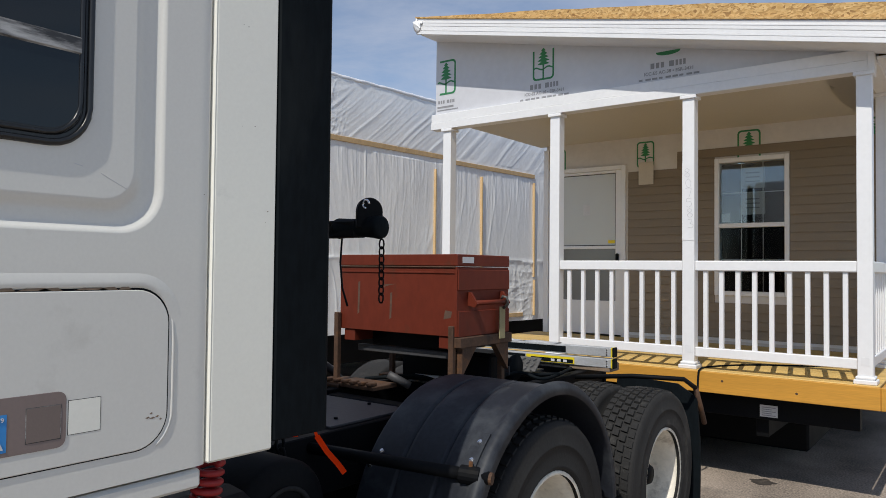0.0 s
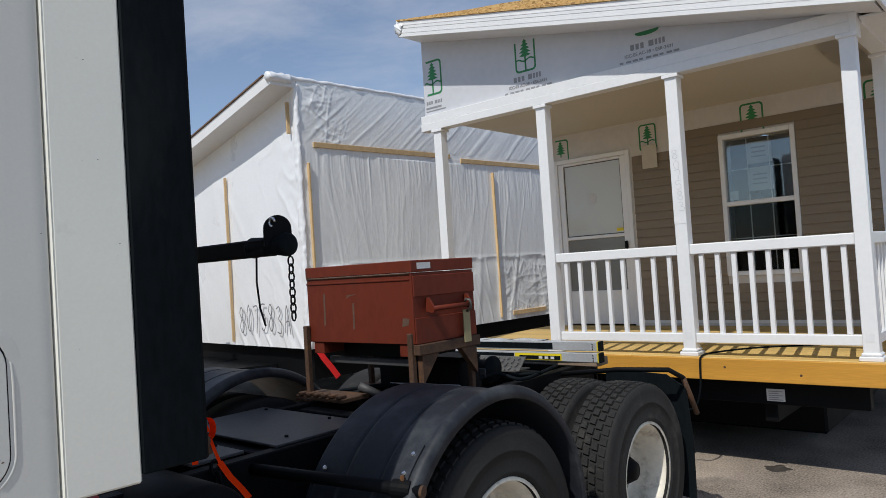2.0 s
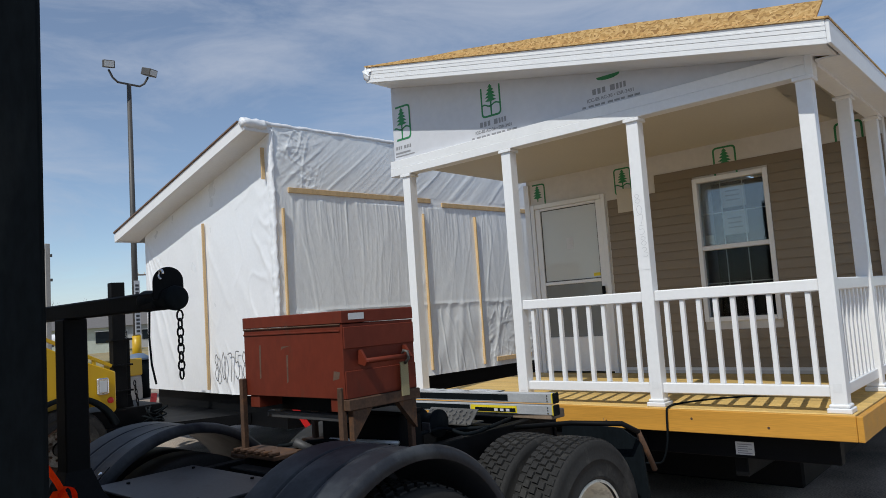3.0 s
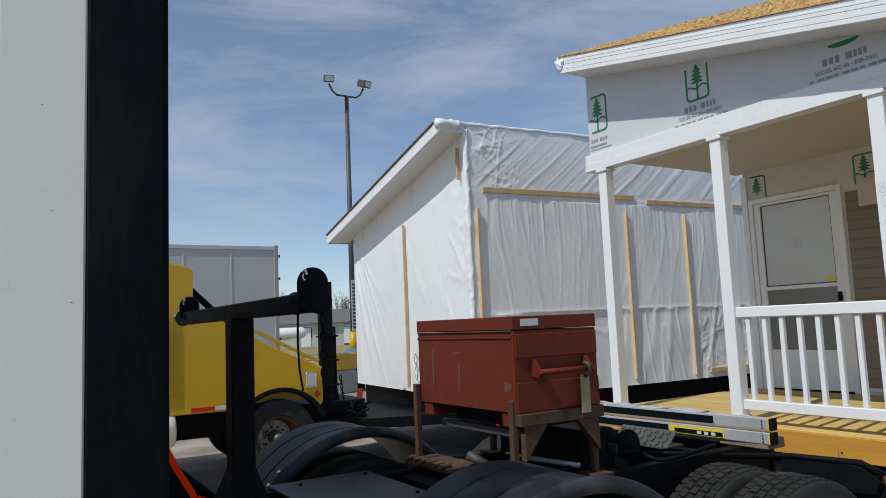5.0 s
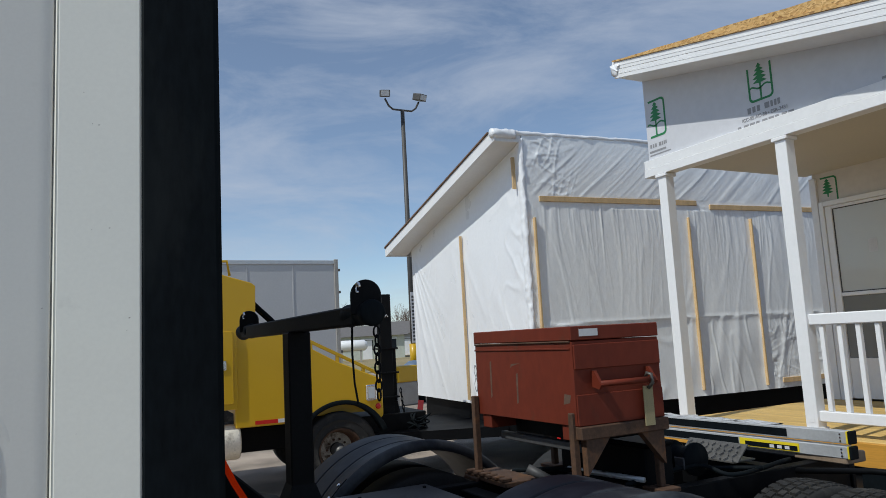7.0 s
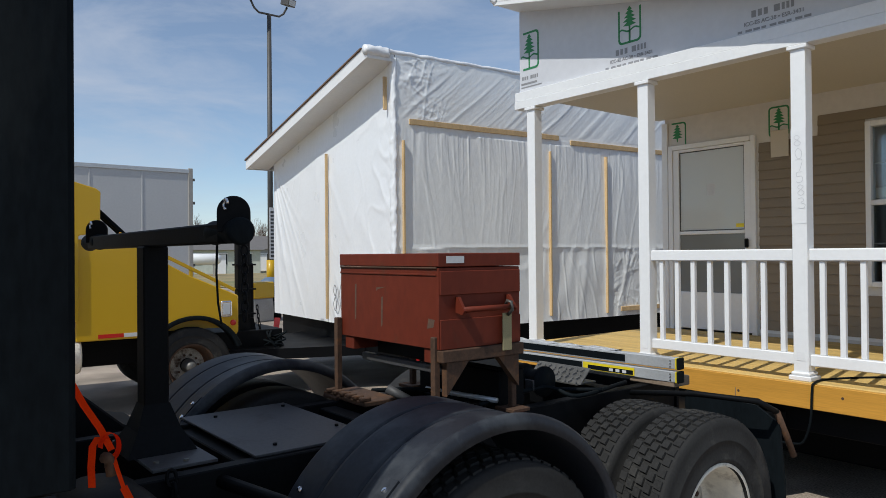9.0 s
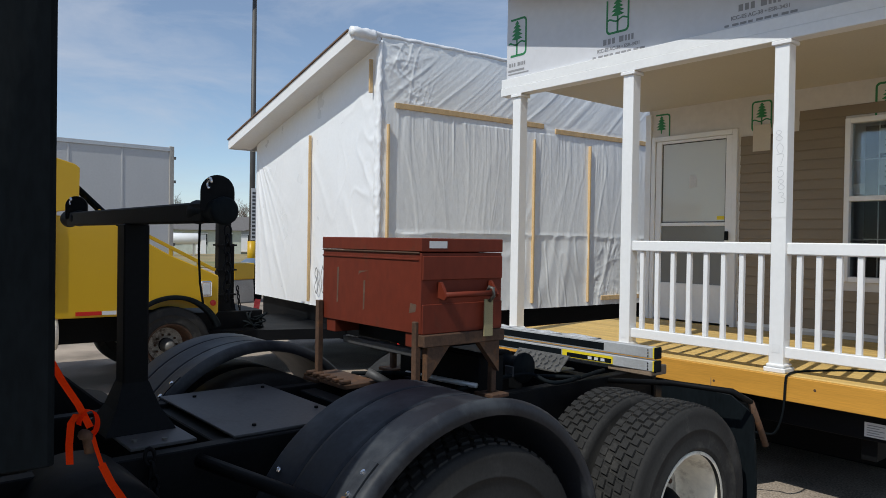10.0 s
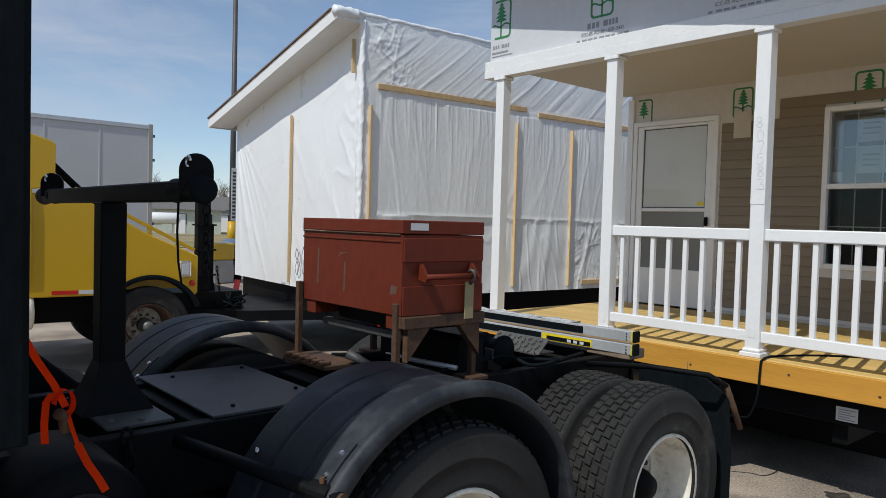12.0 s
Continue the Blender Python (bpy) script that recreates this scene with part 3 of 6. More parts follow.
for z0, z1 in ((WZ0 + 0.051, 2.289), (2.341, WZ1 - 0.051)):
    g = part("pane", block(WX0 + 0.051, WX1 - 0.051, WALL_Y + 0.03, WALL_Y + 0.034, z0, z1), GLASS if z0 > 2 else SCREENED, win)
    g.visible_shadow = False
    for k in (1, 2):
        x = WX0 + 0.051 + (WX1 - WX0 - 0.102) * k / 3
        part("muntin", block(x - 0.005, x + 0.005, WALL_Y + 0.037, WALL_Y + 0.043, z0, z1), VINYL, win)
    z = (z0 + z1) / 2
    part("muntin", block(WX0 + 0.051, WX1 - 0.051, WALL_Y + 0.0435, WALL_Y + 0.049, z - 0.005, z + 0.005), VINYL, win)
for x0, x1, z0, z1 in ((1.24, 1.50, 2.74, 2.98), (1.24, 1.50, 2.44, 2.70), (1.02, 1.12, 2.36, 2.46)):
    part("paper_notice", block(x0, x1, WALL_Y + 0.055, WALL_Y + 0.057, z0, z1), PAPER, win, "paper notice behind the glass")
    if x1 - x0 > 0.2:
        for k in range(3):
            part("print_bar", block(x0 + 0.05, x1 - 0.06, WALL_Y + 0.0525, WALL_Y + 0.0535, z0 + 0.07 + 0.05 * k, z0 + 0.085 + 0.05 * k), INK, win)

# storm door
door = new("storm_door")
door.parent = house
tagged(door, "closed white storm door, pale reflection painted into its glass")
for n_, x0, x1, z0, z1, y0 in (("jamb", DX0, DX0 + 0.055, DECK_Z, DZ1, 0.035), ("jamb", DX1 - 0.055, DX1, DECK_Z, DZ1, 0.035), ("head", DX0 + 0.056, DX1 - 0.056, DZ1 - 0.055, DZ1, 0.035),
                               ("stile", DX0 + 0.058, DX0 + 0.135, DECK_Z + 0.02, DZ1 - 0.058, 0.02), ("stile", DX1 - 0.135, DX1 - 0.058, DECK_Z + 0.02, DZ1 - 0.058, 0.02),
                               ("top_rail", DX0 + 0.136, DX1 - 0.136, 3.03, DZ1 - 0.058, 0.02), ("middle_rail", DX0 + 0.136, DX1 - 0.136, 2.06, 2.10, 0.02), ("kick_panel", DX0 + 0.136, DX1 - 0.136, DECK_Z + 0.02, 1.395, 0.016)):
    part(n_, block(x0, x1, WALL_Y - y0, WALL_Y + 0.08, z0, z1, 0.004), VINYL, door)
part("upper_glass", block(DX0 + 0.136, DX1 - 0.136, WALL_Y + 0.0, WALL_Y + 0.012, 2.101, 3.029), REFLECTGLASS, door)
part("lower_glass", block(DX0 + 0.136, DX1 - 0.136, WALL_Y + 0.0, WALL_Y + 0.012, 1.396, 2.059), GREYGLASS, door)
for x0, x1, z0, z1 in ((DX0 + 0.136, DX0 + 0.146, 2.101, 3.029), (DX1 - 0.146, DX1 - 0.136, 2.101, 3.029), (DX0 + 0.1465, DX1 - 0.1465, 3.019, 3.029), (DX0 + 0.1465, DX1 - 0.1465, 2.101, 2.111)):
    part("glazing_bead", block(x0, x1, WALL_Y - 0.006, WALL_Y - 0.0005, z0, z1), GALV, door, "grey glazing bead round the door glass")
DM = (DX0 + DX1) / 2
part("glass_sticker", block(DM - 0.05, DM + 0.045, WALL_Y - 0.0016, WALL_Y - 0.0006, 2.50, 2.64), PAPER, door, "pale paper sticker on the door glass")
for k, w in enumerate((0.06, 0.045, 0.055)):
    part("print_bar", block(DM - w / 2, DM + w / 2, WALL_Y - 0.0022, WALL_Y - 0.0017, 2.595 - 0.032 * k, 2.607 - 0.032 * k), PENCIL, door)
part("door_label", block(DX1 - 0.24, DX1 - 0.15, WALL_Y - 0.003, WALL_Y - 0.001, 2.13, 2.17), YTAG, door, "small yellow door label")
part("door_handle", block(DX1 - 0.12, DX1 - 0.085, WALL_Y - 0.06, WALL_Y - 0.021, 1.90, 2.00, 0.008), BLACKSTEEL, door, "black door handle")
part("wall_paper", block(0.045, 0.235, WALL_Y - 0.035, WALL_Y - 0.033, 2.85, 3.13), SHADE_PAPER, wall, "sheet of paper tacked to the wall, toned for the porch shade")


# printed marks on the wrap: framed tree emblem as plain shapes
def emblem(x, z, s, y, parent, cut=0.0, low=0.0, side=0.0):
    """A tree on a hill in a rounded frame; cut, low and side leave off the top, the bottom or the left of it."""
    w, h = 0.70 * s, s
    out, inn = rounded(-w / 2, w / 2, -h / 2, h / 2, 0.12 * s, 4), rounded(-w / 2 + 0.055 * s, w / 2 - 0.055 * s, -h / 2 + 0.055 * s, h / 2 - 0.055 * s, 0.08 * s, 4)
    bm = bmesh.new()
    a = [bm.verts.new((x + p[0], y, z + p[1])) for p in out]
    b = [bm.verts.new((x + p[0], y, z + p[1])) for p in inn]
    for i in range(len(out)):
        j = (i + 1) % len(out)
        if cut and (out[i][1] > h * (0.5 - cut) and out[j][1] > h * (0.5 - cut)):
            continue
        if low and (out[i][1] < h * (low - 0.5) and out[j][1] < h * (low - 0.5)):
            continue
        if side and (out[i][0] < w * (side - 0.5) and out[j][0] < w * (side - 0.5)):
            continue
        bm.faces.new((a[i], a[j], b[j], b[i]))
    tiers = [(-0.22, 0.02), (-0.10, 0.03), (-0.08, 0.20), (0.0, 0.07), (0.02, 0.20), (0.10, 0.06), (0.12, 0.17), (0.20, 0.05), (0.22, 0.13), (0.30, 0.03), (0.31, 0.08), (0.40, 0.0)]
    left = [bm.verts.new((x - t[1] * s, y, z + t[0] * s + 0.04 * s)) for t in tiers]
    right = [bm.verts.new((x + t[1] * s, y, z + t[0] * s + 0.04 * s)) for t in tiers[:-1]]
    for k in range(len(tiers) - 2):
        bm.faces.new((left[k], right[k], right[k + 1], left[k + 1]))
    bm.faces.new((left[-2], right[-1], left[-1]))
    if not low:
        hill = [(-0.30 + 0.05 * k, -0.17 + 0.035 * math.sin(0.9 + 0.75 * k) * (1 if k % 12 else 0.4)) for k in range(13)]
        up = [bm.verts.new((x + u * s, y, z + (v + 0.035) * s)) for u, v in hill]
        dn = [bm.verts.new((x + u * s, y, z + (v - 0.01) * s)) for u, v in hill]
        for k in range(12):
            bm.faces.new((dn[k], dn[k + 1], up[k + 1], up[k]))
        bm.faces.new([bm.verts.new((x + u * s, y, z + v * s)) for u, v in ((-0.025, -0.46), (0.025, -0.46), (0.03, -0.17), (-0.03, -0.17))])
    return part("tree_emblem", bm, GREEN, parent, "green tree emblem in a rounded frame")


def print_bars(x, z, w, h, y, parent, slant=0.0):
    part("print_bar", prism([(x, z), (x + w, z + slant), (x + w, z + slant + h), (x, z + h)], "y", y - 0.0006, y), INK, parent)


GY = -0.0075
emblem(-1.225, 3.885, 0.38, GY, gable, side=0.25)
emblem(-0.01, 3.845, 0.345, GY, gable, 0.2)
arc_ = [(1.25 + 0.11 * math.cos(radians(a)), 3.735 + 0.03 * math.sin(radians(a))) for a in range(180, 361, 20)]
part("print_arc", prism(arc_ + [(1.36, 3.742), (1.14, 3.742)], "y", GY, GY + 0.001), GREEN, gable)
part("end_block", block(2.79, 2.838, -0.066, 0.06, 3.30, 3.476, 0.003), TRIM, house)
for x0, s in ((-1.33, 0.7), (-0.16, 1.0), (1.09, 1.0)):
    z = {-1.33: 3.60, -0.16: 3.59, 1.09: 3.60}[x0]
    for k, (a, b) in enumerate(((0, 0.035), (0.05, 0.08), (0.095, 0.125), (0.17, 0.215), (0.228, 0.25), (0.262, 0.283), (0.295, 0.317))):
        if x0 + a * s < 2.8:
            print_bars(x0 + a * s, z, (b - a) * s, 0.05 * s, GY + 0.001, gable)
for x0 in (-0.225, 1.03):
    z = 3.535 if x0 < 0 else 3.545
    lettering("ICC-ES AC-38 \u2022 ESR-3431", 0.042, facing_front(x0, GY, z), INK, gable, thick=0.0006)
    for k in range(9):
        print_bars(x0 - 0.05 + 0.062 * k, z - 0.045, 0.05 if k % 3 else 0.035, 0.018, GY + 0.001, gable)
print_bars(-1.34, 3.55, 0.22, 0.02, GY + 0.001, gable)
print_bars(-1.34, 3.52, 0.28, 0.012, GY + 0.001, gable)
WY = WALL_Y - 0.003
emblem(-1.10, 3.225, 0.34, WY, wall, low=0.35, side=0.3)
emblem(0.12, 3.23, 0.32, WY, wall)
emblem(1.34, 3.225, 0.36, WY, wall, low=0.4)
emblem(2.55, 3.225, 0.36, WY, wall, low=0.4)

# steel underframe
part("front_crossmember", block(-1.3, 2.72, 0.03, 0.13, 0.58, 0.774, 0.004), BLACKSTEEL, house, "black steel crossmember in shade")
for x in (-0.6, 2.0):
    part("frame_beam", block(x - 0.05, x + 0.05, 0.131, 11.8, 0.42, 0.70, 0.004), BLACKSTEEL, house)
part("hitch_tongue", prism([(0.15, 0.02), (1.30, 0.02), (0.85, -1.35), (0.60, -1.35)], "z", 0.55, 0.70), BLACKSTEEL, house, "black steel hitch tongue")
part("underside_board", block(-1.25, 2.66, 0.132, 11.8, 0.704, 0.774), BLACKSTEEL, house)
tg = part("data_plate", block(2.005, 2.14, 0.026, 0.0295, 0.605, 0.70), PAPER, house, "white data plate with small print")
for k in range(5):
    part("print_bar", block(2.02, 2.125 - 0.03 * (k % 2), 0.0245, 0.0257, 0.615 + 0.016 * k, 0.621 + 0.016 * k), INK, tg)
# added block and back panel: keep the space under the house black
part("under_dark_block", block(-1.1, 2.2, 0.95, 9.0, 0.16, 0.418, 0.02), BLACKSTEEL, house, "added black block that deepens the dark under the house")
part("under_dark_panel", block(-1.2, 2.6, 9.05, 9.09, 0.02, 0.70), BLACKSTEEL, house)
for yw in (5.5, 6.4):
    for x in (-0.9, 2.35):
        part("house_wheel", lathe([(-0.1, 0.2), (-0.1, 0.36), (-0.07, 0.38), (0.07, 0.38), (0.1, 0.36), (0.1, 0.2)], 28, axis_at=(x, yw, 0.38)), TYRE, house)


# ---- wrapped house section ----
MOD = pose(-3.6, 0.0, 0, 0, 0, -4.5)
mod = thing("wrapped_house", "factory-built house section wrapped in white plastic film held by pine battens", "house", MOD)
MW, ML, MZ = 4.2, 11.0, 0.87


def mrake(x):
    return 4.29 + 0.2016 * x


def sheet(name, corner, u, v, nu, nv, push, height, material, label):
    """A hanging film: a fine grid with folds pushed out along push."""
    bm = bmesh.new()
    c, u, v, push = Vector(corner), Vector(u), Vector(v), Vector(push)
    rows = []
    for i in range(nu + 1):
        row = []
        for j in range(nv + 1):
            a, b = i / nu, j / nv
            p = c + u * a + v * b * (height(a) if callable(height) else 1)
            row.append(bm.verts.new(p + push * folds(u.length * a, p.z, name)))
        rows.append(row)
    for i in range(nu):
        for j in range(nv):
            bm.faces.new((rows[i][j], rows[i + 1][j], rows[i + 1][j + 1], rows[i][j + 1]))
    bmesh.ops.recalc_face_normals(bm, faces=bm.faces[:])
    return part(name, bm, material, mod, label, True)


def ridge(u, v, w, k=5.0):
    """A soft fold: 1 along lines where the noise passes zero, fading to both sides."""
    return math.exp(-(noise.noise(Vector((u, v, w))) * k) ** 2)


def creases(s, z, deep):
    """Short sharp crumples that cross one another in four directions."""
    f = 0.0
    for k, ang in enumerate((20, 68, 121, 157)):
        a = radians(ang)
        along, over = s * math.cos(a) + z * math.sin(a), z * math.cos(a) - s * math.sin(a)
        f += deep * (0.6 + noise.noise(Vector((s * 2.5, z * 2.5, k)))) * (0.55 * ridge(over * 3.2, along * 0.9, 7.0 + k, 20) + 0.4 * ridge(over * 7.5, along * 1.8, 3.0 + k, 14))
    return f


def folds(s, z, name):
    """How far the film stands out: hanging folds under the batten, slanting pulls above it, crumples at corners."""
    if name == "side_film":
        f = 0.015 * noise.noise(Vector((s * 0.7, z * 0.6, 0)))
        if z > 3.52:
            d = s * 1.1 - (z - 3.5) * 1.25 + 0.10 * noise.noise(Vector((s * 1.1, z * 1.3, 6.0)))
            near = min(1.0, (4.42 - z) * 3)
            f += 0.32 * near * (0.013 * ridge(d * 1.15, z * 0.12, 9.0, 17) + 0.008 * ridge(d * 2.6, z * 0.2, 2.0, 13) + 0.004 * ridge(d * 5.5, z * 0.5, 4.0, 8))
            if s < 0.9:
                f += min(0.45, 0.9 - s) * creases(s, z, 0.024)
        elif z > 1.93:
            w = 0.30 * noise.noise(Vector((s * 0.5, z * 0.8, 1.0))) + 0.22 * (z - 2.7) * (0.4 + noise.noise(Vector((s * 0.4, 0, 3.0))))
            top = max(0.0, 1.0 - (3.5 - z) * 0.9)
            fade = 0.35 + 0.9 * abs(noise.noise(Vector((s * 1.3, z * 1.5, 12.0))))
            f += 0.008 * noise.noise(Vector((s * 1.5 + w, z * 0.5, 8.0)))
            f += fade * (0.005 * ridge(s * 1.5 + w, z * 0.22, 3.1, 26) + 0.0034 * ridge(s * 3.4 + w * 2.2, z * 0.3, 5.5, 20) + 0.002 * ridge(s * 7.5 + w * 4, z * 0.6, 11.5, 14))
            f += top * (0.005 * ridge(s * 5.5 + w, z * 0.5, 1.5, 10) + 0.0035 * ridge(s * 11 + w * 2, z * 0.9, 2.5, 8))
            f += fade * (0.0014 * ridge(s * 2.6 + z * 0.9 + w, z * 0.5, 14.0, 16) + 0.0012 * ridge(s * 3.2 - z * 1.2 - w, z * 0.6, 17.0, 16))
            f += 0.0014 * noise.noise(Vector((s * 9, z * 1.6, 4.0)))
        else:
            f += 0.010 * ridge(s * 1.6, z * 0.4, 3.1, 10) + 0.010 * noise.noise(Vector((s * 1.6, z * 2.0, 4.0))) + 0.005 * ridge(s * 3.5 + z * 0.6, z * 1.2, 6.1, 14) - 0.008
            if 3.9 < s < 5.3:
                f += creases(s, z, 0.008)
        f += 0.007 * math.exp(-((z - 1.93) / 0.04) ** 2)
        if abs(z - 3.52) < 0.07:
            f *= 0.35
        return 1.15 * f * min(1.0, 0.1 + s * 4)
    f = 0.010 * noise.noise(Vector((s * 0.7, z * 0.7, 2.0))) + 0.005 * ridge(s * 1.3 + z * 0.5, z * 0.4, 7.7, 14) + 0.0025 * ridge(s * 3.1 - z * 0.4, z * 0.8, 3.3, 15)
    fan, far = math.atan2(s + 0.15, 3.62 - z) if z < 3.6 else 1.6, math.hypot(s + 0.15, 3.62 - z)
    if fan < 1.1:
        f += max(0.0, 1.0 - fan) * min(1.0, far * 1.2) * max(0.0, 1.6 - 0.5 * far) * (0.026 * ridge(fan * 4.2, far * 0.12, 5.0, 9) + 0.010 * ridge(fan * 9.0, far * 0.2, 2.0, 9))
    if s > 2.2 and z < 1.7:
        f += 0.020 * ridge((s + z * 0.6) * 2.6, z * 0.3, 6.0, 9) * (1.7 - z)
    if s > MW - 1.4 and z > 1.5:
        f += 0.007 * ridge(s * 2.2, z * 1.6, 8.0, 14) * min(1, (s - MW + 1.4))
    if s > MW - 0.5 and z > 1.5:
        f += 0.014 * abs(noise.noise(Vector((s * 5, z * 5, 8.0)))) * min(1, (s - MW + 0.5) * 2)
    return f * min(1.0, s * 5) * min(1.0, (MW - s) * 6 + 0.1)


sheet("end_film", (-MW, -0.012, MZ), (MW, 0, 0), (0, 0, 1), 260, 150, (0, -1, 0), lambda a: mrake(-MW * (1 - a)) - MZ, PLASTIC, "white plastic film over the end wall")
sheet("side_film", (0.012, 0.0, MZ), (0, ML, 0), (0, 0, 4.40 - MZ), 1000, 250, (1, 0, 0), 1.0, PLASTIC_G, "clear wrinkled plastic film over the long open side")
part("wall_core", prism([(-MW, MZ), (-0.03, MZ), (-0.03, mrake(0) - 0.02), (-MW, mrake(-MW) - 0.02)], "y", 0.03, ML), WRAP, mod)
bm = tube([(-0.01, -0.005, MZ + (4.33 - MZ) * k / 130) for k in range(131)], 0.036, 18)
for v in bm.verts:
    q = v.co.copy()
    v.co.x += 0.008 * noise.noise(q * 4) + 0.009 * noise.noise(Vector((q.x * 30, q.y * 30, q.z * 13))) + 0.010 * ridge(q.y * 16 + q.x * 9, q.z * 6, 2.0, 9) - (0.05 if q.x < -0.01 else 0)
    v.co.y += 0.006 * noise.noise(q * 4 + Vector((9, 0, 0))) + 0.009 * noise.noise(Vector((q.x * 30, q.y * 30, q.z * 15 + 40))) - 0.008 * ridge(q.x * 18, q.z * 7, 5.0, 9)
part("corner_fold", bm, PLASTIC, mod, "doubled white film at the corner", True)
bm = tube([(0.0, -0.42 + 0.03 * k, 4.385) for k in range(12)], 0.062, 18)
for v in bm.verts:
    v.co += Vector((noise.noise(v.co * 16), noise.noise(v.co * 16 + Vector((5, 0, 0))), noise.noise(v.co * 16 + Vector((0, 5, 0))))) * 0.016
part("corner_wad", bm, PLASTIC, mod, "crumpled film bundled at the roof corner", True)
bm = tube([(0.0, -0.40 + (ML + 0.4) * (k / 240) ** 1.6, 4.405) for k in range(241)], 0.030, 14)
for v in bm.verts:
    q = v.co.copy()
    v.co += Vector((noise.noise(q * 7), 0, noise.noise(q * 7 + Vector((3, 0, 0))))) * 0.011 + Vector((noise.noise(q * 24), 0, noise.noise(q * 24 + Vector((3, 0, 0))))) * 0.005
part("ridge_roll", bm, PLASTIC, mod, "", True)
part("soffit_end", block(-0.03, 0.004, -0.369, 0.0, 4.282, 4.40, 0.004), TRIM, mod)
part("soffit", prism([(-MW - 0.28, mrake(-MW - 0.28)), (0, mrake(0)), (0, mrake(0) + 0.015), (-MW - 0.28, mrake(-MW - 0.28) + 0.015)], "y", -0.37, 0.0), TRIM, mod)
part("rake_fascia", prism([(-MW - 0.30, mrake(-MW - 0.30) - 0.012), (0.02, mrake(0.02) - 0.012), (0.02, mrake(0.02) + 0.145), (-MW - 0.30, mrake(-MW - 0.30) + 0.145)], "y", -0.40, -0.371, 0.003), TRIM, mod, "white rake fascia")
part("eave_fascia", block(-MW - 0.325, -MW - 0.301, -0.40, ML, mrake(-MW - 0.3) - 0.012, mrake(-MW - 0.3) + 0.14, 0.003), TRIM, mod)
part("roof", prism([(-MW - 0.33, mrake(-MW - 0.33) + 0.147), (-0.12, mrake(-0.12) + 0.147), (-0.12, mrake(-0.12) + 0.165), (-MW - 0.33, mrake(-MW - 0.33) + 0.17)], "y", -0.42, ML), SHINGLE, mod, "brown shingled roof edge")


def batten(a, b, w=0.06, d=0.025):
    part("batten", beam(a, b, w, d, 0.003), BATTEN, mod, "pine batten")


SX = 0.021
batten((SX, 0.10, 0.90), (SX, 0.10, 3.30), 0.07)
batten((SX, 0.20, 3.55), (SX, 2.76, 3.55), 0.025, 0.07)
batten((SX, 3.0, 3.50), (SX, 5.3, 3.50), 0.025, 0.07)
batten((SX, 2.58, 0.95), (SX, 2.58, 3.34))
batten((SX, 3.74, 0.93), (SX, 3.74, 3.34))
batten((SX, 5.28, 1.65), (SX, 5.28, 3.38))
batten((SX, 5.30, 0.95), (SX, 5.30, 1.60))
batten((SX, 4.05, 0.98), (SX, 4.95, 0.98), 0.025, 0.07)
batten((-1.95, -0.05, 0.92), (-1.95, -0.05, 3.36), 0.025, 0.04)
batten((-0.14, -0.065, 3.70), (-0.14, -0.065, 4.12), 0.025, 0.05)
scrawl("807583A", -1.72, 1.08, 0.20, 0.0, 0.17, 0.37, -0.058, 0.0085, MARKER_GREY, "marker_number", "grey marker figure written on the film", mod)
part("underframe", block(-MW + 0.1, -0.1, 0.1, ML, 0.45, MZ - 0.01), BLACKSTEEL, mod)
part("hitch_tongue", prism([(-3.2, 0.08), (-1.0, 0.08), (-1.85, -2.6), (-2.25, -2.6)], "z", 0.48, 0.62), BLACKSTEEL, mod)
for yw in (4.5, 5.4, 6.3):
    for x in (-0.4, -MW + 0.4):
        part("house_wheel", lathe([(-0.1, 0.2), (-0.1, 0.36), (-0.07, 0.38), (0.07, 0.38), (0.1, 0.36), (0.1, 0.2)], 28, axis_at=(x, yw, 0.38)), TYRE, mod)

# ---- white haulage truck ----
XC, XS = 0.73, 1.935
truck = thing("haulage_truck", "white house-moving truck with black fenders and open rear frame", "truck", pose(0, 0, 0))


def recessed_side(x, y0, y1, z0, z1, ry0, ry1, rz0, rz1, r, ramp, depth):
    """A side panel with a rounded recess that slopes in at its rim."""
    bm = bmesh.new()
    ring = [[bm.verts.new((xx, p[0], p[1])) for p in rounded(ry0 + i, ry1 - i, rz0 + i, rz1 - i, r - i * 0.5, 8)] for i, xx in [(ramp * u, x - depth * d) for u, d in ((0, 0), (0.05, 0.06), (0.12, 0.38), (0.20, 0.80), (0.27, 0.96), (0.36, 1.0), (0.60, 1.0), (0.68, 0.93), (0.80, 0.58), (0.92, 0.2), (1.0, 0.12))]]
    n = len(ring[0])
    for a, b in zip(ring, ring[1:]):
        for i in range(n):
            bm.faces.new((a[i], a[(i + 1) % n], b[(i + 1) % n], b[i])).smooth = True
    bm.faces.new(ring[-1])
    c = [bm.verts.new((x, y, z)) for y, z in ((y0, z0), (y1, z0), (y1, z1), (y0, z1))]
    ce = [bm.edges.new((c[i], c[(i + 1) % 4])) for i in range(4)]
    re = [bm.edges.get((ring[0][i], ring[0][(i + 1) % n])) for i in range(n)]
    bmesh.ops.triangle_fill(bm, edges=ce + re, use_beauty=True)
    bmesh.ops.recalc_face_normals(bm, faces=bm.faces[:])
    return bm


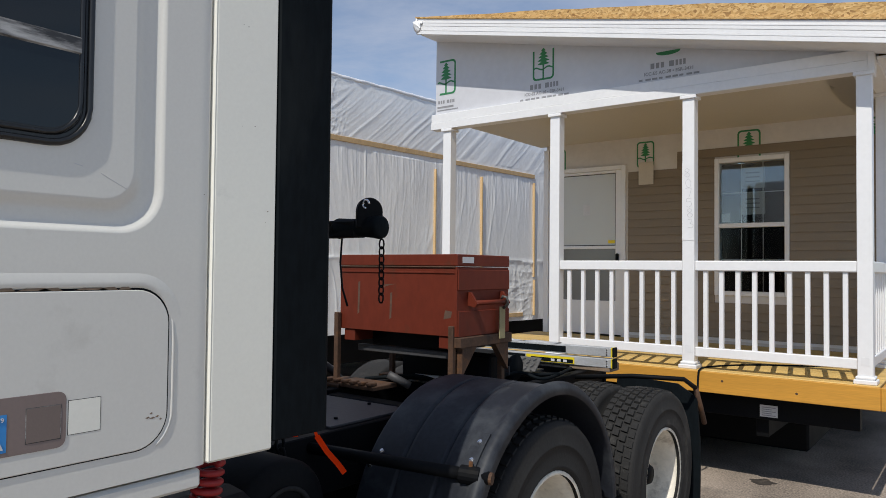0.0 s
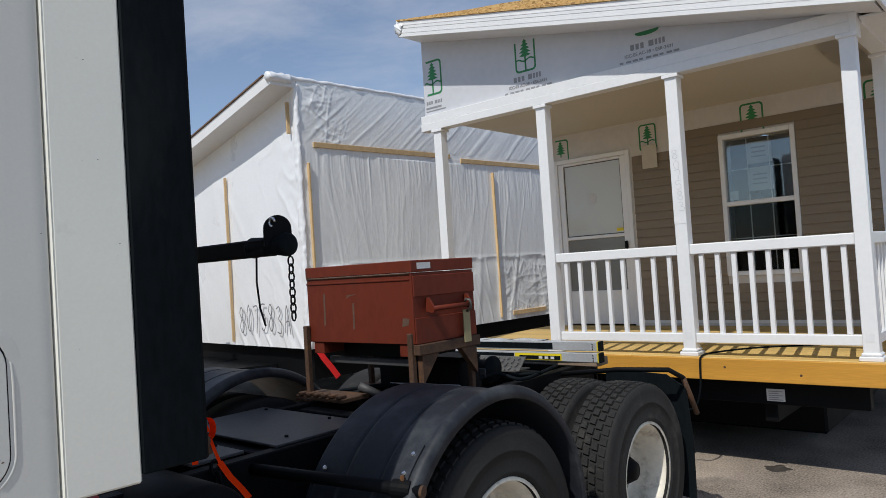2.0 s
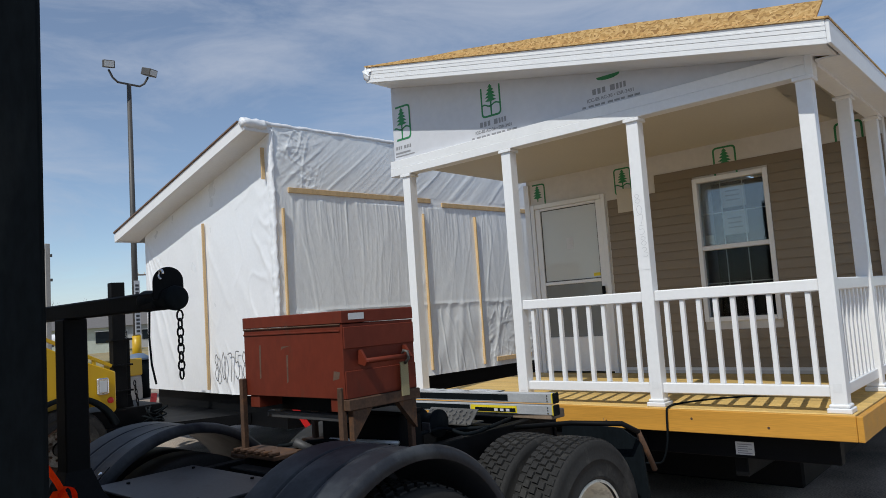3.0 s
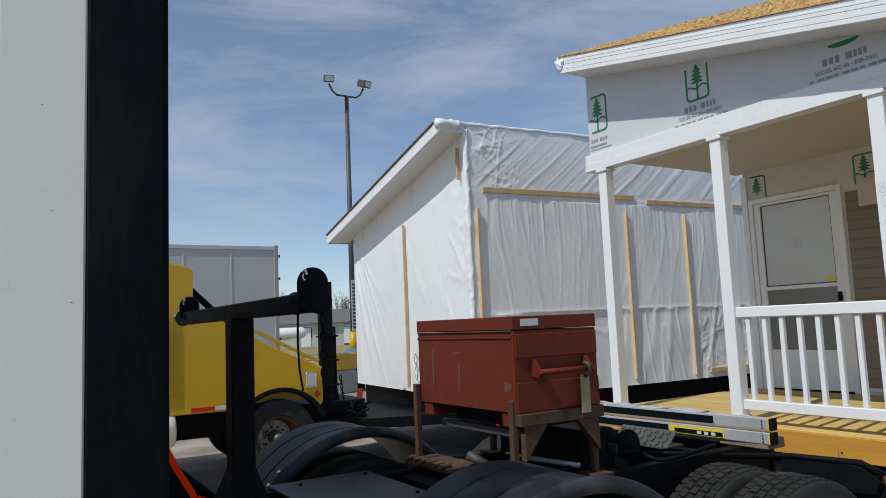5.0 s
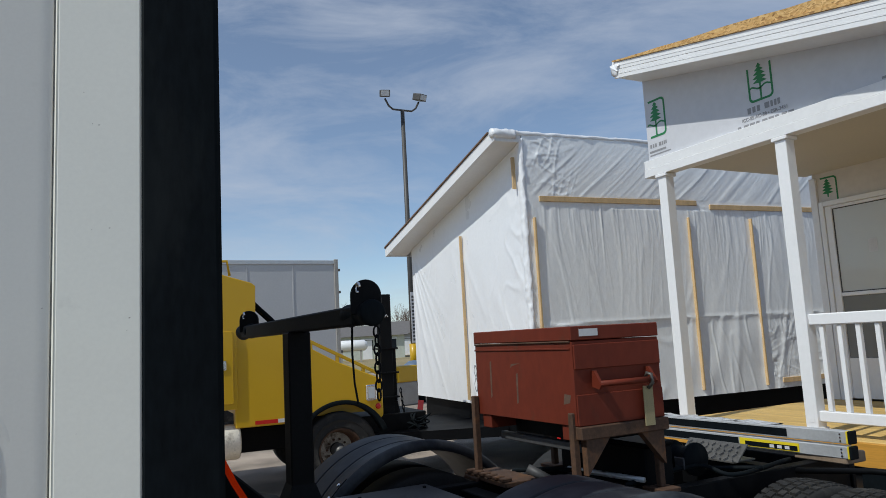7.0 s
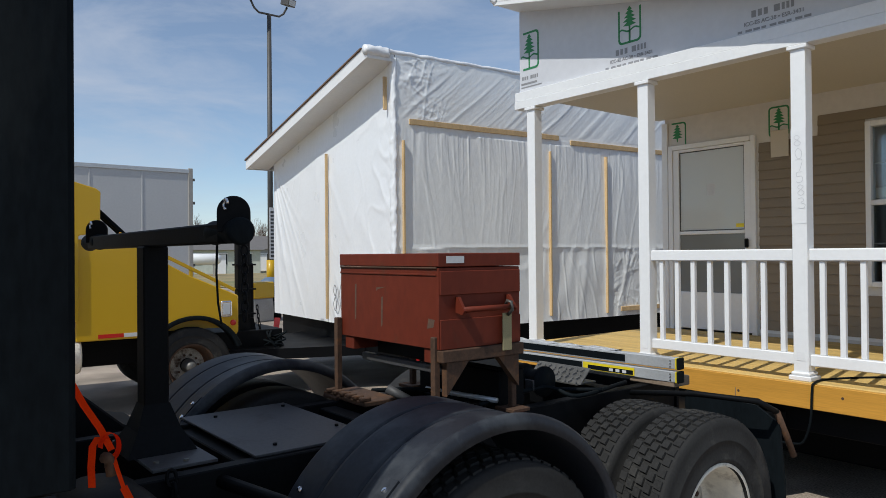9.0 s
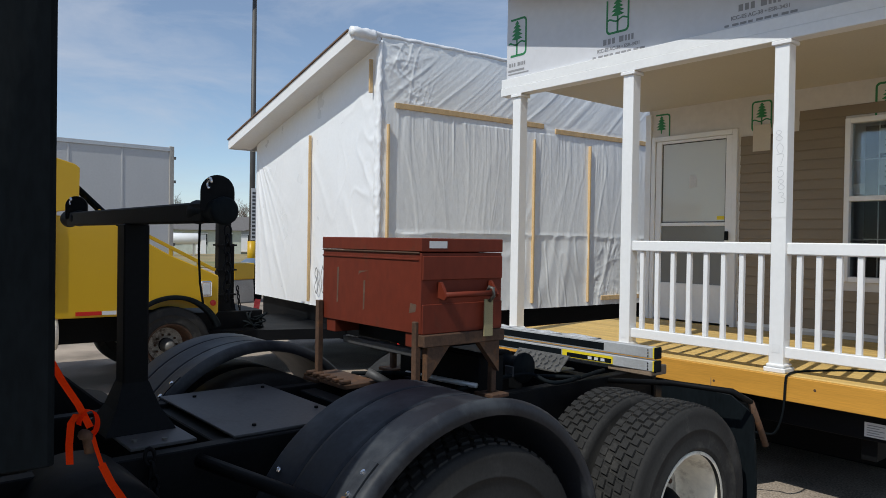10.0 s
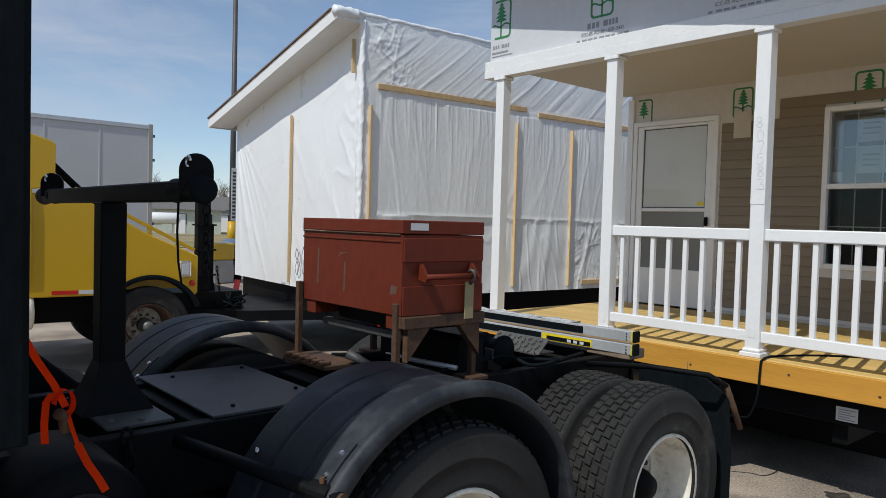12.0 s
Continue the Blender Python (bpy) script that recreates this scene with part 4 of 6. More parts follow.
cab = part("cab_body", block(XC - 1.2, XS - 0.06, -7.6, -5.18, 1.29, 3.7, 0.05), CABWHITE, truck, "white sleeper cab")
part("side_panel", recessed_side(XS, -7.6, -5.192, 1.283, 3.6, -6.75, -5.285, 1.852, 3.3, 0.11, 0.078, 0.014), CABWHITE, cab, "white cab side with a recessed window panel")
roll = [(XS - 0.007 * (1 - math.cos(radians(a))), -5.192 + 0.034 * math.sin(radians(a))) for a in range(0, 91, 10)]
part("rolled_edge", prism([(XS - 0.05, -5.192)] + roll + [(XS - 0.05, -5.157)], "z", 1.283, 3.6), CABWHITE, cab, "rounded rear edge of the cab side")
part("sill", block(XS - 0.06, XS - 0.004, -7.6, -5.165, 1.226, 1.275, 0.008), CABWHITE, cab)
part("edge_gap", block(XS - 0.09, XS - 0.02, -5.175, -5.1545, 1.29, 3.6), CABWHITE, cab)
part("bonnet", block(XC - 1.0, XC + 1.0, -9.6, -7.65, 1.0, 2.1, 0.12), CABWHITE, truck)
# sleeper window
sw = new("sleeper_window")
sw.parent = truck
tagged(sw, "dark sleeper window with a rubber gasket")
part("gasket", prism(rounded(-6.55, -5.462, 2.03, 3.05, 0.09, 6), "x", XS - 0.006, XS + 0.001, 0.003), GASKET, sw)
part("inner_gasket", prism(rounded(-6.53, -5.482, 2.052, 3.03, 0.075, 6), "x", XS - 0.0055, XS + 0.004, 0.003), GASKET, sw)
part("glass", prism(rounded(-6.515, -5.497, 2.067, 3.015, 0.065, 6), "x", XS - 0.005, XS + 0.0047), DARKGLASS, sw)
for inset, r_ in ((0.008, 0.0075), (0.028, 0.006)):
    path = rounded(-6.55 + inset, -5.462 - inset, 2.03 + inset, 3.05 - inset, 0.09 - inset * 0.6, 6)
    part("gasket_bead", tube([(XS + 0.0015, p[0], p[1]) for p in path], r_, 8, closed=True), GASKET, sw, "", True)
part("divider_bar", block(XS - 0.004, XS + 0.0085, -6.5, -5.485, 2.232, 2.278, 0.008), SCUFFED, sw, "scuffed metal divider bar")
# luggage hatch
hatch = new("luggage_hatch")
hatch.parent = truck
tagged(hatch, "white luggage hatch with a taupe reflector panel")
part("shadow_gap", prism(rounded(-6.6, -5.2655, 1.3500, 1.7285, 0.083, 8), "x", XS - 0.004, XS + 0.0006), BLACKSTEEL, hatch)
part("hatch_panel", prism(rounded(-6.6, -5.268, 1.3525, 1.7235, 0.081, 8), "x", XS - 0.003, XS + 0.003, 0.002), CABWHITE, hatch)
part("taupe_plate", prism(rounded(-6.3, -5.505, 1.394, 1.512, 0.018, 4), "x", XS + 0.0032, XS + 0.0048, 0.0006), TAN, hatch)
part("reflector_edge", block(XS + 0.0045, XS + 0.0052, -5.5865, -5.5155, 1.4125, 1.4855), SCUFFED, hatch)
part("reflector", block(XS + 0.005, XS + 0.0058, -5.585, -5.517, 1.414, 1.484), DARKTAN, hatch, "darker taupe reflector square")
part("label_edge", block(XS + 0.0031, XS + 0.0034, -5.5012, -5.4298, 1.4158, 1.4902), GASKET, hatch)
part("clear_label", block(XS + 0.0032, XS + 0.0037, -5.500, -5.431, 1.417, 1.489), CABCREAM, hatch)
st = part("blue_sticker", block(XS + 0.005, XS + 0.0055, -5.716, -5.622, 1.403, 1.479), BLUE, hatch, "blue permit sticker")
for ch, yy, z in (("I", -5.704, 1.452), ("F", -5.686, 1.440), ("T", -5.666, 1.427), ("A", -5.647, 1.410)):
    lettering(ch, 0.027, Matrix(((0, 0, 1, XS + 0.0062), (1, 0, 0, yy), (0, 1, 0, z), (0, 0, 0, 1))), PAPER, st, thick=0.0008)
lettering("19", 0.013, Matrix(((0, 0, 1, XS + 0.0062), (1, 0, 0, -5.640), (0, 1, 0, 1.464), (0, 0, 0, 1))), PAPER, st)
part("fairing", prism([(XS - 0.05, -5.154), (XS - 0.001, -5.154), (XS + 0.004, -5.151), (XS + 0.012, -4.955), (XS - 0.05, -4.955)], "z", 1.283, 3.6, 0.006), CABCREAM, truck, "cream painted side fairing")
part("side_extender", prism([(XS - 0.02, -4.954), (XS + 0.016, -4.954), (XS + 0.024, -4.772), (XS + 0.014, -4.757), (XS - 0.01, -4.785)], "z", 1.305, 3.6, 0.004), RUBBER, truck, "black rubber side extender")
for pts in (((-5.44, 1.985), (-5.405, 1.968), (-5.378, 1.955)), ((-5.50, 2.0), (-5.48, 1.996))):
    part("scratch", tube([(XS - 0.0016, p[0], p[1]) for p in pts], 0.0006, 5), PENCIL, truck, "thin grey scratch")
random.seed(8)
for yy, z in ((-5.07, 2.42), (-5.055, 2.418), (-5.09, 2.50), (-5.03, 2.155), (-5.07, 2.15), (-4.99, 1.90), (-4.985, 1.93), (-5.10, 1.66), (-5.175, 1.96), (-5.18, 2.02)):
    r_ = random.uniform(0.001, 0.0026)
    xn = XS + 0.004 + 0.008 * (yy + 5.145) / 0.19 if yy > -5.148 else XS - 0.001
    part("paint_nick", prism([(yy - r_, z), (yy, z - 0.4 * r_), (yy + 1.3 * r_, z + 0.3 * r_), (yy + 0.2 * r_, z + 0.5 * r_)], "x", xn - 0.004, xn + 0.0003), RUST, truck, "small dark paint nick")
# pressed lip over the hatch: swells out of the cab side and rolls in towards the gap
rail = [(-6.5 + 0.046 * k, 1.7285, 0.0, 1.0) for k in range(26)]
rail += [(-5.3485 + 0.083 * math.cos(radians(a)), 1.6455 + 0.083 * math.sin(radians(a)), radians(a), max(0.0, (a - 12) / 78)) for a in range(90, 5, -7)]
bm = bmesh.new()
rings = []
for k, (yy, z, a, amp) in enumerate(rail):
    a = radians(90) if k < 26 else a
    rings.append([bm.verts.new((XS + (h * amp if h > 0 else h), yy + d * math.cos(a), z + d * math.sin(a))) for d, h in ((0, -0.004), (0.0005, 0.0004), (0.004, 0.0022), (0.009, 0.0034), (0.015, 0.0032), (0.023, 0.0018), (0.032, 0.0004), (0.04, -0.002))])
for a, b in zip(rings, rings[1:]):
    for k in range(7):
        bm.faces.new((a[k], b[k], b[k + 1], a[k + 1]))
bmesh.ops.recalc_face_normals(bm, faces=bm.faces[:])
part("hatch_lip", bm, CABWHITE, cab, "pressed lip over the luggage hatch", True)
random.seed(21)
for k in range(16):
    yy = -6.2 + 0.056 * k + random.uniform(-0.02, 0.02)
    w = random.uniform(0.012, 0.04)
    part("grime", prism([(yy - w, 1.7248), (yy + w, 1.7248), (yy + 0.6 * w, 1.7295 + random.uniform(0, 0.002)), (yy - 0.5 * w, 1.7290 + random.uniform(0, 0.002))], "x", XS + 0.0004, XS + 0.0018), OLDWOOD, hatch, "brown grime along the hatch gap")
low = [(-5.3485 + 0.094 * math.cos(radians(a)), 1.433 + 0.094 * math.sin(radians(a))) for a in range(-50, 1, 10)]
part("hatch_lip", tube([(XS - 0.005, -5.296, 1.352)] + [(XS - 0.002, p[0], p[1]) for p in low] + [(XS - 0.002, -5.2535, 1.50), (XS - 0.002, -5.2535, 1.60), (XS - 0.003, -5.2565, 1.645), (XS - 0.006, -5.262, 1.658)], 0.0048, 8), CABWHITE, cab, "", True)
for yy, z, w in ((-5.318, 1.424, 0.006), (-5.306, 1.422, 0.008), (-5.294, 1.424, 0.005), (-5.309, 1.433, 0.004), (-5.285, 1.417, 0.004)):
    part("paint_chip", prism([(yy - w, z), (yy, z - 0.0018), (yy + w, z + 0.001), (yy + 0.3 * w, z + 0.003), (yy - 0.4 * w, z + 0.0015)], "x", XS + 0.0028, XS + 0.0034), OLDWOOD, hatch, "rusty paint chip")
part("rear_wall", block(XC - 1.17, XS - 0.1, -5.178, -5.10, 1.29, 3.6, 0.02), CABWHITE, truck)
part("far_extender", block(XC - 1.25, XC - 1.21, -5.16, -4.8, 1.305, 3.6, 0.006), RUBBER, truck)

# chassis
FZ = 1.05
for x in (XC - 0.40, XC + 0.40):
    part("frame_rail", block(x - 0.035, x + 0.035, -7.5, -1.15, FZ - 0.27, FZ, 0.005), BLACKSTEEL, truck, "black steel frame rail")
for yy in (-4.6, -3.95, -3.2, -2.5, -1.6, -1.22):
    part("crossmember", block(XC - 0.364, XC + 0.364, yy - 0.05, yy + 0.05, FZ - 0.2, FZ - 0.02, 0.005), BLACKSTEEL, truck)
dp = part("deck_plate", block(0.245, 1.13, -3.95, -3.40, FZ + 0.001, FZ + 0.012, 0.002), DECKSTEEL, truck, "grey steel deck plate with bolts")
for x, yy in ((0.36, -3.82), (1.03, -3.82), (0.9, -3.45), (0.34, -3.45)):
    part("bolt", lathe([(0, 0), (0, 0.010), (0.009, 0.010), (0.009, 0)], 6), BLACKSTEEL, dp).matrix_local = pose(x, yy, FZ + 0.012, 0, -90, 0)
mp_ = part("mast_plate", block(0.50, 1.075, -4.33, -4.08, FZ + 0.001, FZ + 0.014, 0.002), DECKSTEEL, truck, "grey steel foot plate of the mast")
for x, yy in ((0.99, -4.29), (1.03, -4.19), (0.58, -4.29)):
    part("bolt", lathe([(0, 0), (0, 0.011), (0.009, 0.011), (0.009, 0)], 6), STEPSTEEL, mp_).matrix_local = pose(x, yy, FZ + 0.014, 0, -90, 0)
cs = part("side_tank", lathe([(-0.42, 0), (-0.42, 0.20), (-0.40, 0.22), (0.0, 0.22), (0.02, 0.205), (0.035, 0.12), (0.04, 0)], 36, axis_at=(1.47, -4.53, 0.87)), BLACKSTEEL, truck, "round black tank beside the frame", True)
part("end_ring", lathe([(0.0, 0.125), (0.01, 0.13), (0.012, 0.115), (0.0, 0.11), (0.0, 0.125)], 30, axis_at=(1.502, -4.53, 0.87)), TYRE, cs, "grimy ring on the tank end", True)
part("fender_rod", tube([(1.16, -4.10, 1.0), (1.95, -3.885, 0.965)], 0.026, 12), BLACKSTEEL, truck, "", True)
rc = part("rod_collar", tube([(1.835, -3.918, 0.970), (1.85, -3.914, 0.9693), (1.90, -3.90, 0.967), (1.915, -3.896, 0.9665)], 0.037, 16), BLACKSTEEL, truck, "grimy clamp collar on the rod")
part("rod_end", tube([(1.916, -3.896, 0.9665), (1.962, -3.883, 0.9645)], 0.024, 14), RUST, rc, "rusty rod end")
part("clamp_bolt", tube([(1.875, -3.907, 1.0), (1.875, -3.907, 1.022)], 0.009, 6), RUST, rc)
part("fuel_tank", lathe([(-0.6, 0.0), (-0.6, 0.28), (0.6, 0.28), (0.6, 0.0)], 24), BLACKSTEEL, truck, "", True).matrix_local = pose(1.55, -5.4, 0.8, 0, 0, 90)

part("step_box", prism([(-5.10, 0.45), (-4.03, 0.45), (-4.03, 0.98), (-4.15, 1.01), (-4.37, 1.21), (-4.45, 1.24), (-5.10, 1.24)], "x", -0.46, 0.0, 0.01), BLACKSTEEL, truck, "black step box beside the frame")
part("battery_box", block(1.18, 1.84, -4.72, -4.12, 0.22, 0.80, 0.02), BLACKSTEEL, truck, "black battery box under the frame")
part("air_tank", lathe([(-0.55, 0.0), (-0.53, 0.12), (-0.48, 0.17), (0.48, 0.17), (0.53, 0.12), (0.55, 0.0)], 22, axis_at=(0.73, -4.62, 0.58)), BLACKSTEEL, truck, "black air tank between the rails", True)
part("axle_housing", lathe([(-0.35, 0.0), (-0.33, 0.10), (-0.2, 0.2), (0.2, 0.2), (0.33, 0.1), (0.35, 0.0)], 20, axis_at=(0.73, -3.33, 0.525)), BLACKSTEEL, truck, "", True)

# mast with cross bar
mast = part("mast", block(0.73, 0.83, -4.30, -4.20, FZ + 0.014, 1.90, 0.006), BLACKSTEEL, truck, "black square mast")
mast.location = (-0.03, 0.02, 0)
bm = bmesh.new()
rings = [[bm.verts.new((0.78 + sx * h, -4.25 + sy * h, FZ + 0.0145 + z)) for sx, sy in ((-1, -1), (1, -1), (1, 1), (-1, 1))] for h, z in ((0.135, 0.0), (0.13, 0.012), (0.085, 0.09), (0.0515, 0.19))]
for r0, r1 in zip(rings, rings[1:]):
    for k in range(4):
        bm.faces.new((r0[k], r0[(k + 1) % 4], r1[(k + 1) % 4], r1[k]))
bm.faces.new(rings[0][::-1])
part("flared_foot", bm, BLACKSTEEL, mast, "flared welded foot")
part("cross_bar", block(-0.22, 1.60, -4.285, -4.215, 1.898, 1.965, 0.006), BLACKSTEEL, mast)
for x, s in ((1.595, 1), (-0.22, -1)):
    lug = part("bar_sleeve", lathe([(-0.12 * s, 0), (-0.125 * s, 0.036), (-0.11 * s, 0.041), (-0.05 * s, 0.037), (0.02 * s, 0.035), (0.07 * s, 0.040), (0.10 * s, 0.045), (0.114 * s, 0.043), (0.12 * s, 0.034), (0.12 * s, 0)], 24, axis_at=(x, -4.25, 1.935)), RUBBER, mast, "worn black rubber sleeve", True)
    pts = [(-0.052, 0.0), (0.052, 0.0), (0.052, 0.06)] + [(0.052 * math.cos(radians(a)), 0.066 + 0.052 * math.sin(radians(a))) for a in range(0, 181, 15)] + [(-0.052, 0.06)]
    pl = prism(pts, "y", -0.012, 0.012, 0.003)
    pl.transform(pose(x + 0.05, -4.25, 1.932, 0, 0, 65))
    part("hook_plate", pl, BLACKSTEEL, lug, "round-topped black plate")
    ring = [(x + 0.062 + 0.016 * math.cos(a), -4.262 - 0.02, 2.022 + 0.016 * math.sin(a)) for a in [k * math.pi / 6 for k in range(10)]]
    part("snap_hook", tube(ring, 0.005, 6), CHROME, lug, "bright steel snap hook", True)


def chain(x, y, z, links, parent, r=0.0045, l=0.03, lean=(0, 0)):
    for k in range(links):
        pts = []
        for a in range(12):
            t = 2 * math.pi * a / 12
            u, v = 0.4 * l * math.cos(t), l * 0.78 * math.sin(t)
            pts.append((x + lean[0] * k + (u if k % 2 else 0.3 * u), y + lean[1] * k + (0.2 * u if k % 2 else u), z - k * l * 1.22 + v))
        part("chain_link", tube(pts, r, 6, closed=True), BLACKSTEEL, parent, "", True)


chain(1.70, -4.238, 1.872, 8, mast, 0.0034, 0.024)
part("cable", tube([(1.50, -4.25, 1.90), (1.492, -4.25, 1.80), (1.505, -4.25, 1.70), (1.535, -4.25, 1.63)], 0.004, 6), RUBBER, mast, "black electric cable", True)


# wheels
def wheel(x0, x1, y, z, R, outside, parent, rim=True, tread=True, rim_mat=None, tyre_mat=None):
    w = new("wheel")
    w.parent = parent
    m = (x0 + x1) / 2
    h = (x1 - x0) / 2
    prof = [(-h * 0.8, R * 0.53), (-h, R * 0.63), (-h * 1.02, R * 0.72), (-h, R * 0.76), (-h - 0.005, R * 0.765), (-h - 0.005, R * 0.78), (-h, R * 0.785), (-h, R * 0.86), (-h * 0.93, R * 0.945), (-h * 0.80, R * 0.972), (h * 0.84, R * 0.972), (h * 0.95, R * 0.958), (h, R * 0.90), (h, R * 0.785), (h + 0.005, R * 0.78), (h + 0.005, R * 0.765), (h, R * 0.76), (h * 1.02, R * 0.70), (h, R * 0.61), (h + 0.005, R * 0.60), (h * 0.95, R * 0.575), (h * 0.8, R * 0.53)]
    part("tyre", lathe(prof, 56, axis_at=(m, y, z)), tyre_mat or TYRE, w, "worn black truck tyre", True)
    if tread:
        bm = bmesh.new()
        rows, count = 5, 56
        for r in range(rows):
            u0 = -h * 0.86 + r * (h * 1.72) / rows
            wd = h * 1.72 / rows * 0.86
            for k in range(count):
                a = 2 * math.pi * (k + 0.5 * (r % 2)) / count
                c, s_ = math.cos(a), math.sin(a)
                tw = 2 * math.pi * R / count * 0.86
                vs = []
                for rr, sc in ((R * 0.970, 1.0), (R * 0.997 - (0.006 if r in (0, rows - 1) else 0), 0.90)):
                    for du, dt in ((0, -0.5), (1, -0.35), (1, 0.5), (0, 0.35)):
                        uu = m + u0 + wd * (0.5 + (du - 0.5) * sc)
                        tt = tw * dt * sc
                        vs.append(bm.verts.new((uu, y + rr * c - tt * s_, z + rr * s_ + tt * c)))
                bm.faces.new(vs[4:8])
                for i in range(4):
                    bm.faces.new((vs[i], vs[(i + 1) % 4], vs[4 + (i + 1) % 4], vs[4 + i]))
        bmesh.ops.recalc_face_normals(bm, faces=bm.faces[:])
        tagged(part("tread", bm, tyre_mat or TYRE, w), kind="stuff")
    if rim:
        o = outside
        e = x1 if o > 0 else x0
        prof = [(0.012 * o, R * 0.531), (0.014 * o, R * 0.562), (0.0, R * 0.566), (-0.012 * o, R * 0.531), (-0.03 * o, R * 0.513), (-0.06 * o, R * 0.491), (-0.13 * o, R * 0.482), (-0.19 * o, R * 0.469), (-0.215 * o, R * 0.443), (-0.218 * o, R * 0.398)]
        rm = part("rim", lathe(prof, 48, axis_at=(e - 0.02 * o, y, z)), rim_mat or RIM, w, "dirty brown steel rim" if rim_mat else "dusty white steel rim", True)
        part("disc", lathe([(-0.214 * o, R * 0.420), (-0.205 * o, R * 0.372), (-0.20 * o, R * 0.221), (-0.205 * o, R * 0.177), (-0.205 * o, 0)], 36, axis_at=(e - 0.02 * o, y, z)), DISC, rm, "grimy cream wheel disc", True)
        part("hub", lathe([(-0.21 * o, R * 0.177), (-0.12 * o, R * 0.150), (-0.07 * o, R * 0.097), (-0.068 * o, 0)], 24, axis_at=(e - 0.02 * o, y, z)), BLACKSTEEL, rm, "", True)
        for k in range(10):
            a = 2 * math.pi * k / 10
            part("wheel_nut", lathe([(-0.21 * o, 0.016), (-0.175 * o, 0.014), (-0.17 * o, 0)], 6, axis_at=(e - 0.02 * o, y + R * 0.26 * math.cos(a), z + R * 0.26 * math.sin(a))), RUST, rm)
    return w


R = 0.53
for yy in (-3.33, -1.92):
    # front axle takes the copy darkened for fender shade
    tm, wr_ = (TYRE, R) if yy > -3 else (TYRE_SHADED, 0.555)
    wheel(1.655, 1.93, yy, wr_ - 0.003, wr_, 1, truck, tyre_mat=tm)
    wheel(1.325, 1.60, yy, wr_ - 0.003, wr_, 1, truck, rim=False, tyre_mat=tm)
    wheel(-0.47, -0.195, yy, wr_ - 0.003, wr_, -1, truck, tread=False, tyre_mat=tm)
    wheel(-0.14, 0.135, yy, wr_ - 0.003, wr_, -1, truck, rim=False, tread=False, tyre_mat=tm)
    part("axle", tube([(-0.3, yy, 0.525), (1.7, yy, 0.525)], 0.07, 12), BLACKSTEEL, truck)


def fender(x0, x1, y, z, r):
    w = x1 - x0
    prof = []
    marks = [0.0, 0.03, 0.05, 0.29, 0.312, 0.318, 0.332, 0.338, 0.36, 0.61, 0.632, 0.638, 0.652, 0.658, 0.68, 0.88, 0.92, 0.955, 0.985, 1.0]
    lift = [-0.03, -0.004, 0.0, 0.0, 0.0, -0.018, -0.018, 0.0, 0.0, 0.0, 0.0, -0.018, -0.018, 0.0, 0.0, 0.0, 0.016, 0.024, 0.010, -0.035]
    prof = [(w * a, r + b) for a, b in zip(marks, lift)]
    prof += [(w - 0.012, r - 0.035), (w * 0.5, r - 0.016), (0.012, r - 0.035), (0.0, r - 0.03)]
    f = part("fender", lathe(prof, 40, (2, 178), (x0, y, z)), POLY, truck, "black ribbed poly quarter fender, scuffed", True)
    for a, u in ((133, 0.86), (140, 0.86), (149, 0.08), (143, 0.13)):
        t = radians(a)
        turn = Matrix.Translation((x0 + w * u, y + (r + (0.016 if u > 0.5 else 0.003)) * math.cos(t), z + (r + (0.016 if u > 0.5 else 0.003)) * math.sin(t))) @ Matrix.Rotation(t, 4, "X") @ Matrix.Rotation(radians(90), 4, "Z")
        part("bolt", lathe([(0, 0), (0, 0.012), (0.006, 0.010), (0.008, 0)], 10), CHROME, f).matrix_local = turn
    bp = [(x0 + w * 0.80, r - 0.002), (x0 + w * 0.905, r + 0.004), (x0 + w * 0.905, r + 0.018), (x0 + w * 0.80, r + 0.012), (x0 + w * 0.80, r - 0.002)]
    part("bolt_plate", lathe([(p[0] - x0, p[1]) for p in bp], 6, (129, 144), (x0, y, z)), POLY, f, "black bracket plate with two bolts")
    return f


fender(1.31, 1.95, -3.35, 0.575, 0.675)
fender(-0.52, 0.13, -3.35, 0.575, 0.675)
flap = part("mud_flap", prism([(1.36, 0.24), (1.55, 0.20), (1.80, 0.23), (1.95, 0.21), (1.955, 0.6), (1.93, 0.93), (1.80, 1.01), (1.36, 1.03)], "y", -1.335, -1.318), RUBBER, truck, "frayed black mud flap")
part("flap_arm", tube([(1.14, -1.60, 1.02), (1.55, -1.52, 1.06), (1.90, -1.50, 1.07), (1.93, -1.36, 1.0)], 0.016, 8), BLACKSTEEL, truck, "black bent flap hanger", True)
part("hanger_end", tube([(1.93, -1.36, 1.0), (1.935, -1.27, 0.86), (1.94, -1.20, 0.74)], 0.018, 8), RUST, truck, "rusty hanger end", True)
part("tail_plate", block(XC - 0.45, XC + 0.45, -1.149, -1.12, 0.72, 1.05, 0.004), BLACKSTEEL, truck)
part("tail_lamp", block(1.18, 1.30, -2.53, -2.52, 0.98, 1.03, 0.004), REDLENS, truck)

